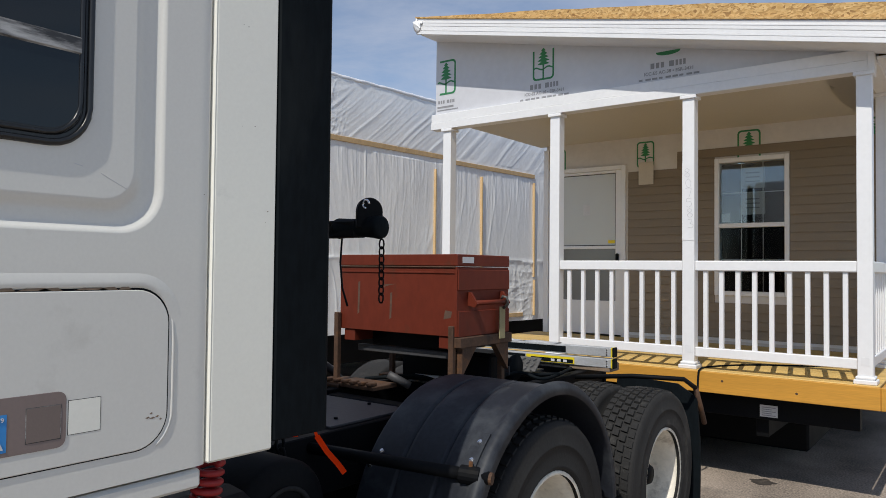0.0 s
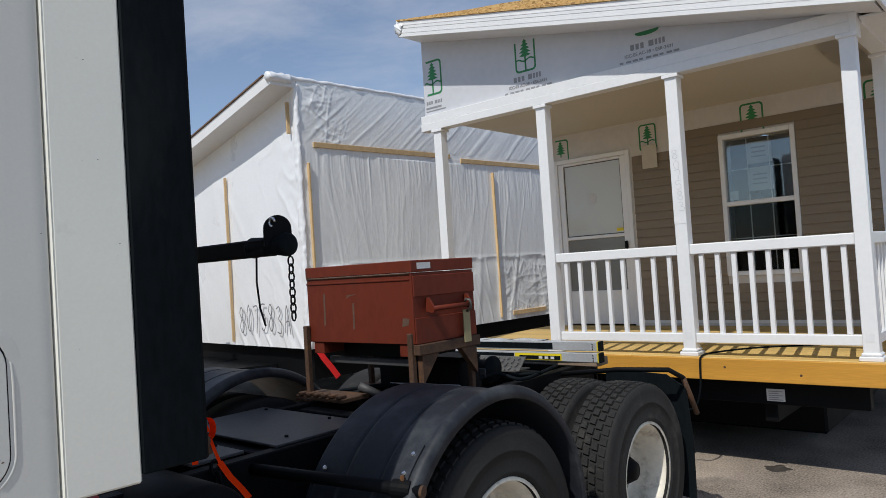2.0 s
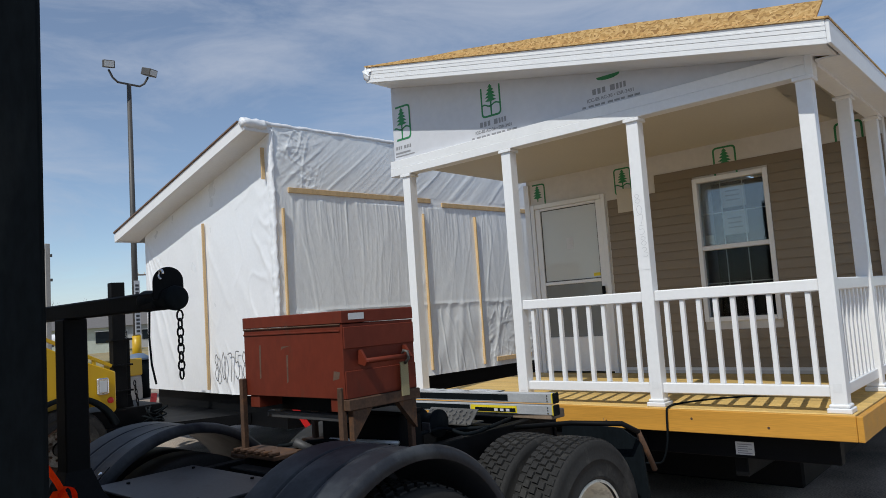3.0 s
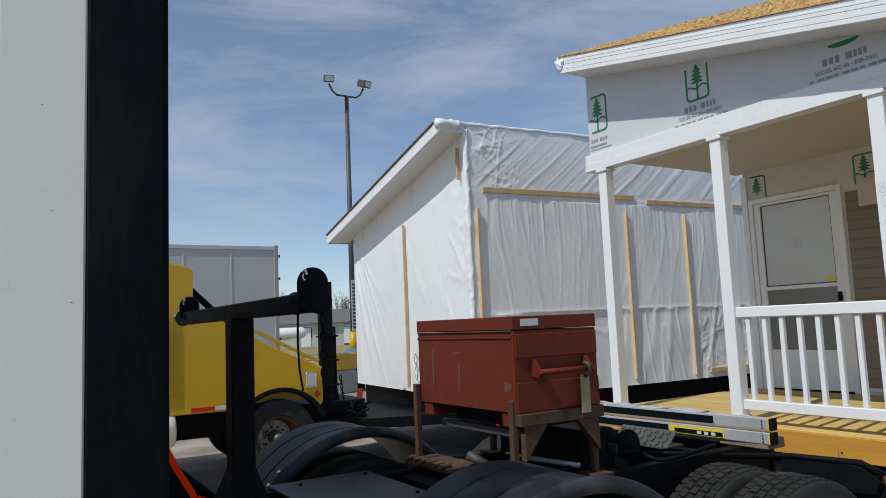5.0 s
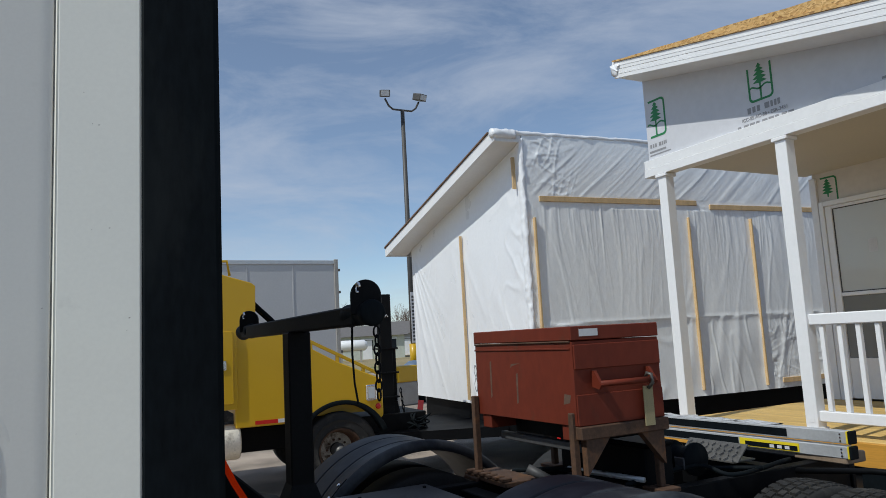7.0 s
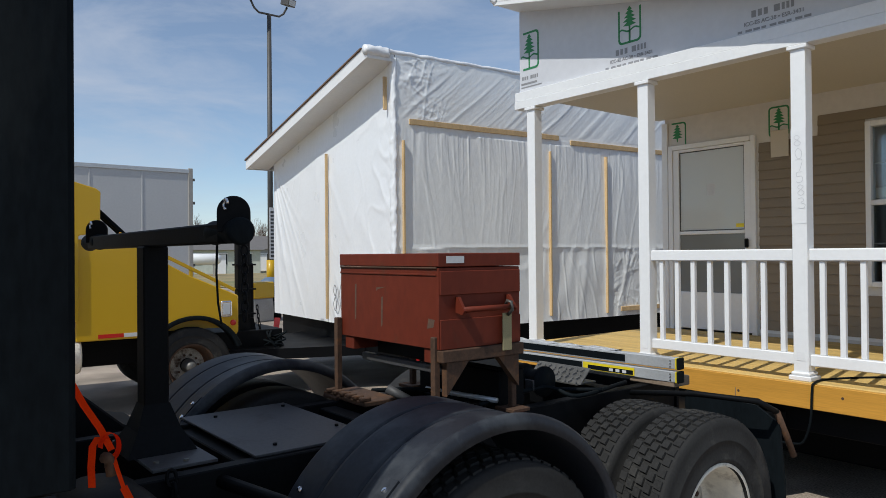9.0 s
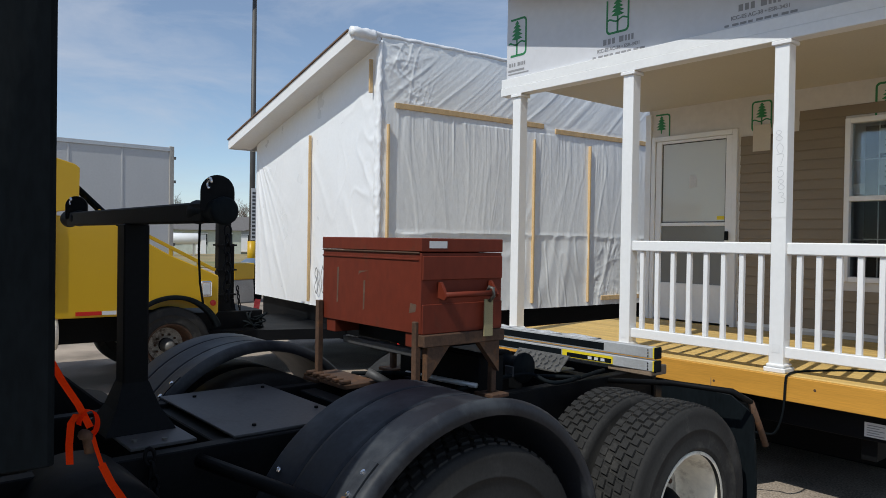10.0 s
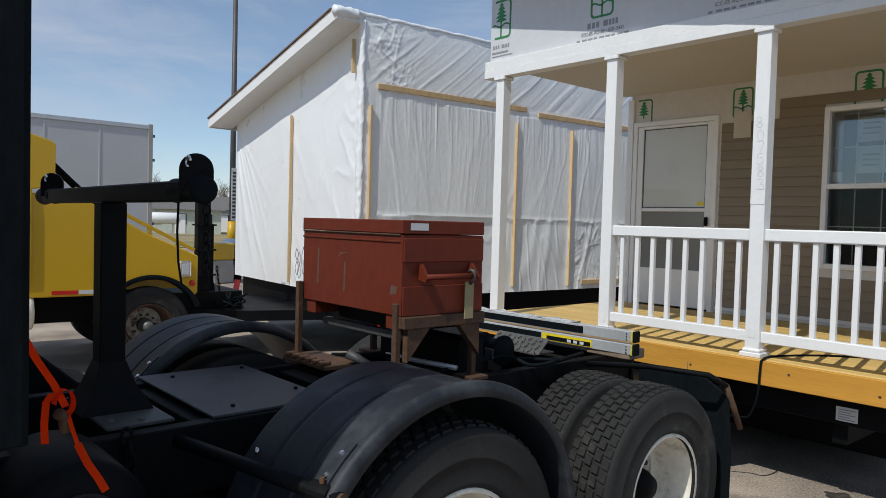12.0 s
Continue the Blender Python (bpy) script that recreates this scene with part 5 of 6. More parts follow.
# ---- tool box on its stand ----
stand = thing("box_stand", "rusty welded steel stand on the truck frame", "stand", pose(0, 0, 0))
BX0, BX1, BY0, BY1, BZ0, BZ1 = 0.28, 1.18, -3.06, -2.53, 1.405, 1.862
for x, yy in ((BX0 + 0.0, BY0 - 0.02), (BX1 - 0.03, BY0 + 0.0), (BX1 - 0.03, BY1 - 0.03), (BX0, BY1 - 0.03)):
    part("leg", block(x - 0.017, x + 0.017, yy - 0.017, yy + 0.017, FZ + 0.02, BZ0 + (0.06 if x > 1 else 0.10), 0.004), RUST, stand)
    part("foot_plate", block(x - 0.07, x + 0.07, yy - 0.06, yy + 0.06, FZ + 0.001, FZ + 0.02, 0.003), RUST, stand)
part("side_rail", block(BX1 - 0.02, BX1 + 0.03, BY0 - 0.0, BY1 + 0.0, BZ0 - 0.06, BZ0 - 0.002, 0.004), RUST, stand)
part("brace", prism([(BY0 + 0.03, BZ0 - 0.06), (BY0 + 0.17, BZ0 - 0.06), (BY0 + 0.03, BZ0 - 0.22)], "x", BX1 - 0.02, BX1 + 0.02), RUST, stand)
part("brace", prism([(BY1 - 0.03, BZ0 - 0.06), (BY1 - 0.17, BZ0 - 0.06), (BY1 - 0.03, BZ0 - 0.22)], "x", BX1 - 0.02, BX1 + 0.02), RUST, stand)
part("front_rail", block(BX0 + 0.06, BX1 - 0.07, BY0 + 0.10, BY0 + 0.14, BZ0 - 0.14, BZ0 - 0.10, 0.004), DECKSTEEL, stand)
part("under_tray", block(BX0 + 0.13, BX1 - 0.14, BY0 + 0.16, BY1 - 0.03, BZ0 - 0.10, BZ0 - 0.002, 0.004), BLACKSTEEL, stand, "black tray under the box")
# added black block with a lid, fills the dark space beneath the job box
crate = thing("battery_crate", "added black block filling the dark space under the box", "crate", pose(0, 0, 0))
part("shell", block(0.40, 1.10, -2.60, -2.42, FZ + 0.001, FZ + 0.20, 0.008), BLACKSTEEL, crate)
part("lid", block(0.39, 1.11, -2.61, -2.41, FZ + 0.201, FZ + 0.222, 0.006), BLACKSTEEL, crate)
box = thing("job_box", "dented rust-red steel job box with a drop handle", "tool box", pose(0, 0, 0))
part("box_body", block(BX0, BX1, BY0, BY1, BZ0, BZ1 - 0.07, 0.003), RED, box)
part("lid", block(BX0 - 0.004, BX1 + 0.004, BY0 - 0.005, BY1 + 0.004, BZ1 - 0.066, BZ1, 0.004), RED, box, "red lid with a rolled edge")
part("lid_lip", tube([(BX0 + 0.004, BY0 - 0.004, BZ1 - 0.071), (BX1 - 0.01, BY0 - 0.004, BZ1 - 0.071)], 0.0045, 8), RUST, box, "rusty rolled lip")
part("hinge_strip", block(BX0, BX1 - 0.015, BY0 - 0.006, BY0 - 0.0005, BZ1 - 0.108, BZ1 - 0.098, 0.002), RED, box)
part("end_flange", block(BX1 + 0.0005, BX1 + 0.010, BY0 + 0.004, BY1 - 0.004, BZ1 - 0.20, BZ1 - 0.085, 0.003), RED, box)
part("end_flange", block(BX1 + 0.0005, BX1 + 0.010, BY0 + 0.004, BY1 - 0.004, BZ0, BZ1 - 0.315, 0.003), RED, box)
for x, z0, z1 in ((0.43, 1.50, 1.70), (0.69, 1.48, 1.64), (0.645, 1.665, 1.69)):
    part("scrape", prism([(x, z0), (x + 0.014, z0 + 0.01), (x + (0.02 if z1 - z0 > 0.05 else 0.09), z1), (x + 0.004, z1 - 0.004)], "y", BY0 - 0.0006, BY0 - 0.0002), SCRAPE, box, "worn grey scrape")
part("scrape", prism([(1.09, 1.50), (1.14, 1.51), (1.15, 1.545), (1.10, 1.55)], "y", BY0 - 0.0006, BY0 - 0.0002), SCRAPE, box)
hd = part("drop_handle", tube([(BX1 + 0.05, BY0 + 0.11, BZ1 - 0.27), (BX1 + 0.05, BY1 - 0.09, BZ1 - 0.27)], 0.014, 10), RED, box, "red steel bar handle", True)
for yy in (BY0 + 0.11, BY1 - 0.09):
    part("handle_bracket", prism([(BX1 + 0.001, BZ1 - 0.21), (BX1 + 0.02, BZ1 - 0.21), (BX1 + 0.066, BZ1 - 0.275), (BX1 + 0.05, BZ1 - 0.295), (BX1 + 0.001, BZ1 - 0.285)], "y", yy - 0.008, yy + 0.008), RED, hd)
part("skid", block(BX0 + 0.03, BX0 + 0.12, BY0 + 0.01, BY1 - 0.01, BZ0 - 0.07, BZ0 - 0.001, 0.003), RED, box)
part("skid", block(BX1 - 0.13, BX1 - 0.035, BY0 + 0.01, BY1 - 0.01, BZ0 - 0.07, BZ0 - 0.001, 0.003), RED, box)
part("paper_label", block(BX1 + 0.0045, BX1 + 0.0055, BY0 + 0.045, BY0 + 0.155, BZ1 - 0.048, BZ1 - 0.014), PAPER, box, "small white label")
strap = thing("ratchet_strap", "faded khaki webbing strap with a steel hook on the box", "strap", pose(0, 0, 0))
part("webbing", block(BX1 + 0.034, BX1 + 0.04, BY1 - 0.155, BY1 - 0.095, BZ0 - 0.03, BZ1 - 0.30, 0.001), KHAKI, strap)
part("hook", tube([(BX1 + 0.045, BY1 - 0.125, BZ1 - 0.31), (BX1 + 0.075, BY1 - 0.125, BZ1 - 0.285), (BX1 + 0.07, BY1 - 0.125, BZ1 - 0.245), (BX1 + 0.04, BY1 - 0.125, BZ1 - 0.24), (BX1 + 0.03, BY1 - 0.125, BZ1 - 0.26)], 0.009, 8), STEPSTEEL, strap, "", True)

# ---- ladder lying across the frame tail ----
ladder = thing("folding_ladder", "folded aluminium ladder with black label strips and yellow stickers", "ladder", pose(-0.02, -1.44, 0, 0, 0, 2))
for z in (1.082, 1.162):
    part("stile", block(-0.25, 1.3715, -0.03, 0.03, z, z + 0.066, 0.004), ALU, ladder)
    part("end_cap", block(1.381, 1.396, -0.033, 0.033, z - 0.002, z + 0.068, 0.005), RUBBER, ladder, "black plastic end cap")
    part("yellow_edge", block(1.372, 1.3805, -0.0335, 0.0335, z - 0.001, z + 0.067, 0.003), YTAG, ladder, "yellow edge of the end cap")
    part("grip_strip", block(-0.2, 1.02 if z > 1.1 else 0.68, -0.0325, -0.0305, z + 0.010, z + 0.054), RUBBER, ladder)
    for k in range(3):
        part("rivet", lathe([(0, 0.007), (0.004, 0.005), (0.005, 0)], 8), CHROME, ladder).matrix_local = pose(1.34, -0.0305, z + 0.014 + 0.018 * k, 0, 0, -90)
ys = part("yellow_label", block(0.69, 1.09, -0.0335, -0.032, 1.090, 1.138), YTAG, ladder)
part("dark_panel", block(0.73, 1.08, -0.0345, -0.0338, 1.094, 1.122), RUBBER, ys)
for k in range(3):
    part("white_mark", block(0.90 + 0.05 * k, 0.93 + 0.05 * k, -0.0352, -0.0348, 1.099, 1.117), PAPER, ys)
bm = bmesh.new()
random.seed(21)
rows = [[bm.verts.new((-0.2 + 1.15 * i / 26, -0.022 + 0.07 * j / 3, 1.234 + 0.012 * noise.noise(Vector((i * 0.6, j * 0.9, 2))) - (0.004 if j == 0 else 0))) for j in range(4)] for i in range(27)]
for i in range(26):
    for j in range(3):
        bm.faces.new((rows[i][j], rows[i + 1][j], rows[i + 1][j + 1], rows[i][j + 1]))
bmesh.ops.solidify(bm, geom=bm.faces[:], thickness=0.004)
film_ = thing("loose_film", "crumpled strip of clear plastic film on the ladder", "plastic film", pose(-0.02, -1.44, 0, 0, 0, 2))
part("strip", bm, PLASTIC, film_, "", True)
wood = thing("wood_block", "weathered timber block on the truck frame", "timber", pose(0, 0, 0))
part("timber", block(1.02, 1.34, -1.42, -1.25, FZ + 0.001, FZ + 0.06, 0.006), OLDWOOD, wood)

# ---- clutter on and round the truck ----
def cord(name, label, category, pts, r, material, n=8):
    """A hose or cable: a smooth line through a few points."""
    t = thing(name, label, category, pose(0, 0, 0))
    fine = []
    P = [Vector(p) for p in pts]
    P = [P[0] * 2 - P[1]] + P + [P[-1] * 2 - P[-2]]
    for i in range(1, len(P) - 2):
        for k in range(6):
            u = k / 6
            fine.append(0.5 * ((2 * P[i]) + (P[i + 1] - P[i - 1]) * u + (2 * P[i - 1] - 5 * P[i] + 4 * P[i + 1] - P[i + 2]) * u * u + (3 * P[i] - P[i - 1] - 3 * P[i + 1] + P[i + 2]) * u ** 3))
    fine.append(P[-2])
    part("cord", tube(fine, r, n), material, t, "", True)
    return t


def band(pts, w, side, th=0.003):
    """A flat strap along points, w wide towards side."""
    bm = bmesh.new()
    s = Vector(side).normalized() * w / 2
    rows = [(bm.verts.new(Vector(p) - s), bm.verts.new(Vector(p) + s)) for p in pts]
    for a, c in zip(rows, rows[1:]):
        bm.faces.new((a[0], c[0], c[1], a[1]))
    bmesh.ops.solidify(bm, geom=bm.faces[:], thickness=th)
    return bm


os_ = thing("orange_strap", "orange tie-down strap knotted behind the cab", "strap", pose(0, 0, 0))
part("tail", band([(1.73, -4.765, 1.59), (1.73, -4.725, 1.52), (1.72, -4.695, 1.46), (1.72, -4.655, 1.392), (1.72, -4.625, 1.326)], 0.018, (0.1, 0.9, 0.35)), ORANGE, os_)
part("tail", band([(1.72, -4.622, 1.316), (1.73, -4.612, 1.27), (1.74, -4.600, 1.225)], 0.011, (0.1, 0.9, 0.45)), ORANGE, os_)
part("tail", band([(1.74, -4.600, 1.225), (1.77, -4.582, 1.176), (1.80, -4.562, 1.138), (1.82, -4.549, 1.108)], 0.020, (0.1, 0.9, 0.45)), ORANGE, os_)
part("tail", band([(1.72, -4.636, 1.358), (1.72, -4.658, 1.368), (1.72, -4.673, 1.345), (1.72, -4.677, 1.288), (1.72, -4.675, 1.233)], 0.019, (0.4, 0.8, 0)), ORANGE, os_)
part("loop", band([(1.72, -4.630 + 0.024 * math.cos(radians(a)), 1.338 + 0.037 * math.sin(radians(a))) for a in range(-70, 200, 18)], 0.03, (1, 0.2, 0)), ORANGE, os_)
part("knot", tube([(1.73, -4.645, 1.312), (1.715, -4.631, 1.302), (1.71, -4.626, 1.28), (1.71, -4.621, 1.255)], 0.016, 8), RUST, os_, "grimy knot", True)
cord("red_air_hose", "coiled red air hose under the cab", "hose", [(1.82 + 0.034 * math.cos(k * 0.9), -5.065 + 0.034 * math.sin(k * 0.9) - 0.0004 * k, 1.25 - 0.0035 * k) for k in range(44)], 0.0095, REDHOSE)
rs = thing("red_flag", "bright red warning flag hanging from the wrapped house corner", "flag", pose(0, 0, 0))
part("cloth", band([(-3.46, -0.03, 0.93), (-3.20, -0.20, 0.88), (-3.05, -0.24, 0.79), (-2.91, -0.25, 0.69), (-2.80, -0.25, 0.59)], 0.09, (0.75, 0.1, 0.55)), FLAGRED, rs)
ch2 = thing("tie_chain", "rusty tie-down chain hanging over the frame rail", "chain", pose(0, 0, 0))
chain(1.20, -4.30, 1.06, 8, ch2, 0.007, 0.04, (0.004, 0.006))
rack = thing("rusty_rack", "rusty notched steel plate lying on the frame", "steel plate", pose(0, 0, 0))
part("plate", block(0.18, 0.62, -3.12, -2.90, FZ + 0.005, FZ + 0.03, 0.004), RUST, rack)
for k in range(6):
    part("tooth", block(0.22 + 0.07 * k, 0.26 + 0.07 * k, -3.13, -3.07, FZ + 0.031, FZ + 0.052, 0.005), RUST, rack)
cyl = thing("hydraulic_ram", "grey hydraulic ram with hoses between the frame rails", "hydraulic ram", pose(0, 0, 0))
part("barrel", tube([(0.62, -2.98, FZ + 0.09), (0.70, -2.88, FZ + 0.02)], 0.024, 14), DECKSTEEL, cyl, "", True)
part("rod", tube([(0.60, -2.7, FZ + 0.05), (1.10, -2.62, FZ + 0.05)], 0.014, 10), ALU, cyl, "", True)
reel = thing("hose_reel", "black hose reel on the chassis under the box", "hose reel", pose(0, 0, 0))
part("drum", lathe([(-0.09, 0), (-0.09, 0.085), (-0.07, 0.085), (-0.07, 0.06), (0.07, 0.06), (0.07, 0.085), (0.09, 0.085), (0.09, 0)], 28, axis_at=(0.95, -2.2, FZ + 0.09)), RUBBER, reel, "", True)
part("plate", block(0.98, 1.05, -2.30, -2.292, FZ + 0.05, FZ + 0.11, 0.004), DECKSTEEL, reel)
step_ = thing("tread_plate_step", "worn diamond-plate step across the frame", "step", pose(0, 0, 0))
part("plate", block(0.55, 0.92, -1.80, -1.62, FZ + 0.002, FZ + 0.012, 0.002), STEPSTEEL, step_)
part("riser", prism([(-1.80, FZ + 0.012), (-1.79, FZ + 0.012), (-1.70, FZ + 0.10), (-1.71, FZ + 0.10)], "x", 0.52, 0.95), STEPSTEEL, step_)
for i in range(9):
    for j in range(4):
        bm = block(-0.014, 0.014, -0.004, 0.004, 0, 0.004)
        bm.transform(pose(0.55 + 0.045 * i, -1.7975 + 0.021 * j, FZ + 0.026 + 0.0205 * j, 44, 0, 0) @ pose(0, 0, 0, 0, 0, 45 if (i + j) % 2 else -45))
        part("raised_diamond", bm, STEPSTEEL, step_)
part("timber", block(0.88, 1.10, -1.30, -1.18, FZ + 0.001, FZ + 0.045, 0.006), OLDWOOD, thing("wood_offcut", "weathered timber offcut on the frame tail", "timber", pose(0, 0, 0)))
for k, (x0, y0, z0, x1, y1, z1) in enumerate(((0.35, -2.9, FZ + 0.03, 1.05, -2.5, FZ + 0.03), (0.40, -2.4, FZ + 0.02, 1.2, -1.9, FZ + 0.03), (1.05, -2.7, FZ + 0.03, 1.13, -1.6, FZ + 0.03))):
    mx, my = (x0 + x1) / 2, (y0 + y1) / 2
    cord("chassis_hose", "black hose lying along the truck chassis", "hose", [(x0, y0, z0), (mx - 0.05, my - 0.06, FZ + 0.06), (mx + 0.1, my + 0.05, FZ + 0.02), (x1, y1, z1)], 0.012, RUBBER)
cord("power_cable", "black cable lying over the porch deck edge", "cable", [(2.45, 0.9, 0.957), (1.96, 0.62, 0.957), (1.72, 0.4, 0.957), (1.56, 0.1, 0.957), (1.565, -0.12, 0.957), (1.56, -0.145, 0.90), (1.55, -0.15, 0.70), (1.50, -0.15, 0.55), (1.42, -0.14, 0.52)], 0.008, RUBBER)
cord("brake_line", "thin black line hanging below the porch frame", "cable", [(1.42, -0.14, 0.52), (1.25, -0.3, 0.55), (1.05, -0.6, 0.60), (0.9, -0.9, 0.72)], 0.007, RUBBER)
stain = part("oil_stain", prism([(1.96 + (0.10 + 0.02 * math.sin(5 * a)) * math.cos(a), 0.30 + (0.09 + 0.02 * math.cos(4 * a)) * math.sin(a)) for a in [k * math.pi / 16 for k in range(32)]], "z", 0.0, 0.002), OILY)
tagged(stain, "dark oil stain on the asphalt", "stain", kind="structure")
for x, y0, y1 in ((-3.98, -3.6, -1.5), (-9.6, -2.5, 1.5)):
    ln = part("parking_line", block(x - 0.05, x + 0.05, y0, y1, 0.0, 0.004), PAPER)
    tagged(ln, "faded white parking line on the asphalt", "road marking", kind="structure")

# ---- yellow house-moving truck ----
yt = thing("yellow_truck", "yellow house-moving truck with a black rear mast", "truck", pose(-4.95, -2.12, 0, 0, 0, -3))
arch = [(0.05 + 0.60 * math.cos(radians(a)), 0.50 + 0.60 * math.sin(radians(a))) for a in range(138, 34, -13)]
bodyp = [(-1.26, 0.905), (-0.52, 0.905)] + arch + [(0.56, 0.86), (0.60, 0.90), (0.60, 1.36), (0.0, 1.62), (-0.55, 1.93), (-0.80, 2.06), (-1.26, 2.06)]
yb = part("sloping_body", prism(bodyp, "x", -0.16, 0.0, 0.012), YELLOW, yt, "sloping yellow rear body panel")
part("deck", prism([(-1.06, 0.95), (0.58, 0.95), (0.58, 1.30), (-1.06, 1.98)], "x", -2.2, -0.162), YELLOW, yt)
part("wheel_arch", lathe([(-0.16, 0.575), (0.015, 0.575), (0.02, 0.585), (0.02, 0.625), (0.012, 0.632), (-0.16, 0.632), (-0.16, 0.575)], 28, (22, 150), (0, 0.05, 0.50)), RUBBER, yb, "black rubber wheel arch", True)
part("top_rail", beam((-0.03, -0.80, 2.13), (-0.03, 0.56, 1.43), 0.05, 0.04), YELLOW, yt)
for u in (0.1, 0.35, 0.6, 0.85):
    part("rail_stub", block(-0.05, -0.01, -0.80 + 1.36 * u - 0.02, -0.80 + 1.36 * u + 0.02, 2.03 - 0.70 * u - 0.06, 2.13 - 0.70 * u, 0.003), YELLOW, yt)
cabp = part("crew_cab", prism([(-3.6, 1.13), (-1.24, 1.13), (-1.23, 1.14), (-1.23, 2.10), (-1.01, 2.14), (-1.0, 2.60), (-1.05, 2.64), (-1.45, 2.76), (-3.2, 2.80), (-3.6, 2.0)], "x", -2.1, 0.03, 0.008), YELLOW, yt, "yellow cab box")
part("locker_door", prism(rounded(-1.80, -1.28, 1.2, 2.06, 0.02, 3), "x", 0.031, 0.045, 0.004), YELLOW, cabp, "yellow locker door")
part("latch", block(0.046, 0.06, -1.46, -1.36, 1.60, 1.71, 0.006), CHROME, cabp, "bright latch plate")
part("roof_rail", tube([(0.0, -1.9, 2.80), (0.0, -1.6, 2.90), (0.0, -1.33, 2.91), (0.0, -1.30, 2.73)], 0.018, 8), YELLOW, cabp, "", True)
for x in (-0.25, -0.4):
    part("exhaust_brace", tube([(x, -1.0, 2.42), (x + 0.1, -0.45, 1.86)], 0.03, 8), RUBBER, yt, "black brace tube", True)
part("reflector_strip", block(0.001, 0.006, -1.03, -0.76, 0.93, 0.975), REDLENS, yb, "red reflector strip")
part("reflector_strip", block(0.001, 0.006, -0.755, -0.60, 0.93, 0.975), PAPER, yb, "white reflector strip")
ylamp = part("work_lamp", block(0.001, 0.06, 0.36, 0.50, 1.10, 1.30, 0.015), CHROME, yb, "bright boxed work lamp")
part("lens", block(0.061, 0.066, 0.385, 0.475, 1.13, 1.27, 0.004), LENS, ylamp)
part("tail_lamp", lathe([(0.001, 0.038), (0.016, 0.036), (0.024, 0.02), (0.026, 0)], 18, axis_at=(0, 0.53, 1.02)), REDLENS, yb, "round red lamp", True)
wheel(-0.30, -0.03, 0.03, 0.50, 0.50, 1, yt, tread=False, rim_mat=RUST)
part("hub_cap", lathe([(-0.16, 0.09), (-0.04, 0.07), (0.0, 0.045), (0.005, 0)], 20, axis_at=(-0.03, 0.03, 0.50)), STEPSTEEL, yt, "pale hub cone", True)
wheel(-2.2, -1.93, 0.03, 0.50, 0.50, -1, yt, tread=False)
part("fuel_tank", lathe([(-0.35, 0), (-0.35, 0.19), (-0.32, 0.21), (0.32, 0.21), (0.35, 0.19), (0.35, 0)], 24), RIM, yt, "dull aluminium fuel tank", True).matrix_local = pose(-0.15, -1.55, 0.74, 0, 0, 90)
part("chassis", block(-1.6, -0.5, -3.6, 1.4, 0.55, 0.85, 0.01), BLACKSTEEL, yt)
ym = part("rear_mast", block(-1.48, -1.24, 0.98, 1.26, 0.5, 2.55, 0.008), BLACKSTEEL, yt, "black steel rear mast")
part("foot", prism([(0.85, 0.30), (1.52, 0.30), (1.34, 0.95), (0.90, 0.95)], "x", -1.46, -1.26), BLACKSTEEL, ym)
part("flange", block(-1.36, -1.32, 1.261, 1.36, 0.95, 1.75, 0.004), BLACKSTEEL, ym)
for k in range(3):
    part("rung", block(-1.52, -1.20, 0.94, 1.38, 1.0 + 0.36 * k, 1.025 + 0.36 * k, 0.003), BLACKSTEEL, ym)
ym.location, ym.scale = (0.10, 0.19, 0.128), (0.55, 0.62, 0.93)
chain(-1.2, 1.40, 1.1, 14, ym, 0.011, 0.05, (0, 0.012))
part("snap_hook", tube([(-1.22, 1.1, 2.2), (-1.22, 1.14, 2.24), (-1.22, 1.18, 2.2)], 0.01, 6), CHROME, ym, "", True)
cord("coupling_cables", "tangle of black coupling cables at the hitch", "cable", [(-5.3 + 0.14 * math.sin(k * 2.1), -0.85 + 0.13 * math.cos(k * 1.7), 0.62 + 0.05 * (k % 5)) for k in range(18)], 0.012, RUBBER)
rf = thing("red_flag", "dull red warning flag strap below the wrapped house", "flag", pose(0, 0, 0))
part("cloth", band([(-6.9, -0.05, 0.86), (-6.85, -0.10, 0.70), (-6.7, -0.16, 0.55)], 0.12, (0.9, 0.4, 0)), REDHOSE, rf)
jack = thing("hitch_jack", "black hitch jack post at the house tongue", "jack", pose(0, 0, 0))
part("post", tube([(-5.55, -2.0, 0.0), (-5.55, -2.0, 0.9)], 0.04, 10), BLACKSTEEL, jack, "", True)
part("foot", block(-5.65, -5.45, -2.1, -1.9, 0.0, 0.02, 0.003), BLACKSTEEL, jack)

# ---- semi-trailer ----
tr = thing("semi_trailer", "white box semi-trailer parked at the yard edge", "trailer", pose(-14.7, 1.25, 0))
tb = part("trailer_box", block(-2.5, 0, -13, 0, 1.1, 4.08, 0.02), TRAILER, tr)
for k in range(11):
    part("panel_seam", block(0.001, 0.012, -1.2 * k - 1.22, -1.2 * k - 1.18, 1.2, 3.98, 0.003), TRAILER, tb)
part("top_rail", block(0.001, 0.03, -13, 0, 4.0, 4.10, 0.005), ALU, tb)
part("bottom_rail", block(0.001, 0.03, -13, 0, 1.08, 1.2, 0.005), ALU, tb)
part("corner_post", block(-0.03, 0.033, -0.06, 0.05, 1.08, 4.13, 0.008), CONCRETE, tb, "grey corner post")
for z in (1.6, 2.4, 3.2, 3.8):
    part("door_hinge", block(0.0, 0.04, 0.051, 0.10, z, z + 0.07, 0.006), GALV, tb)
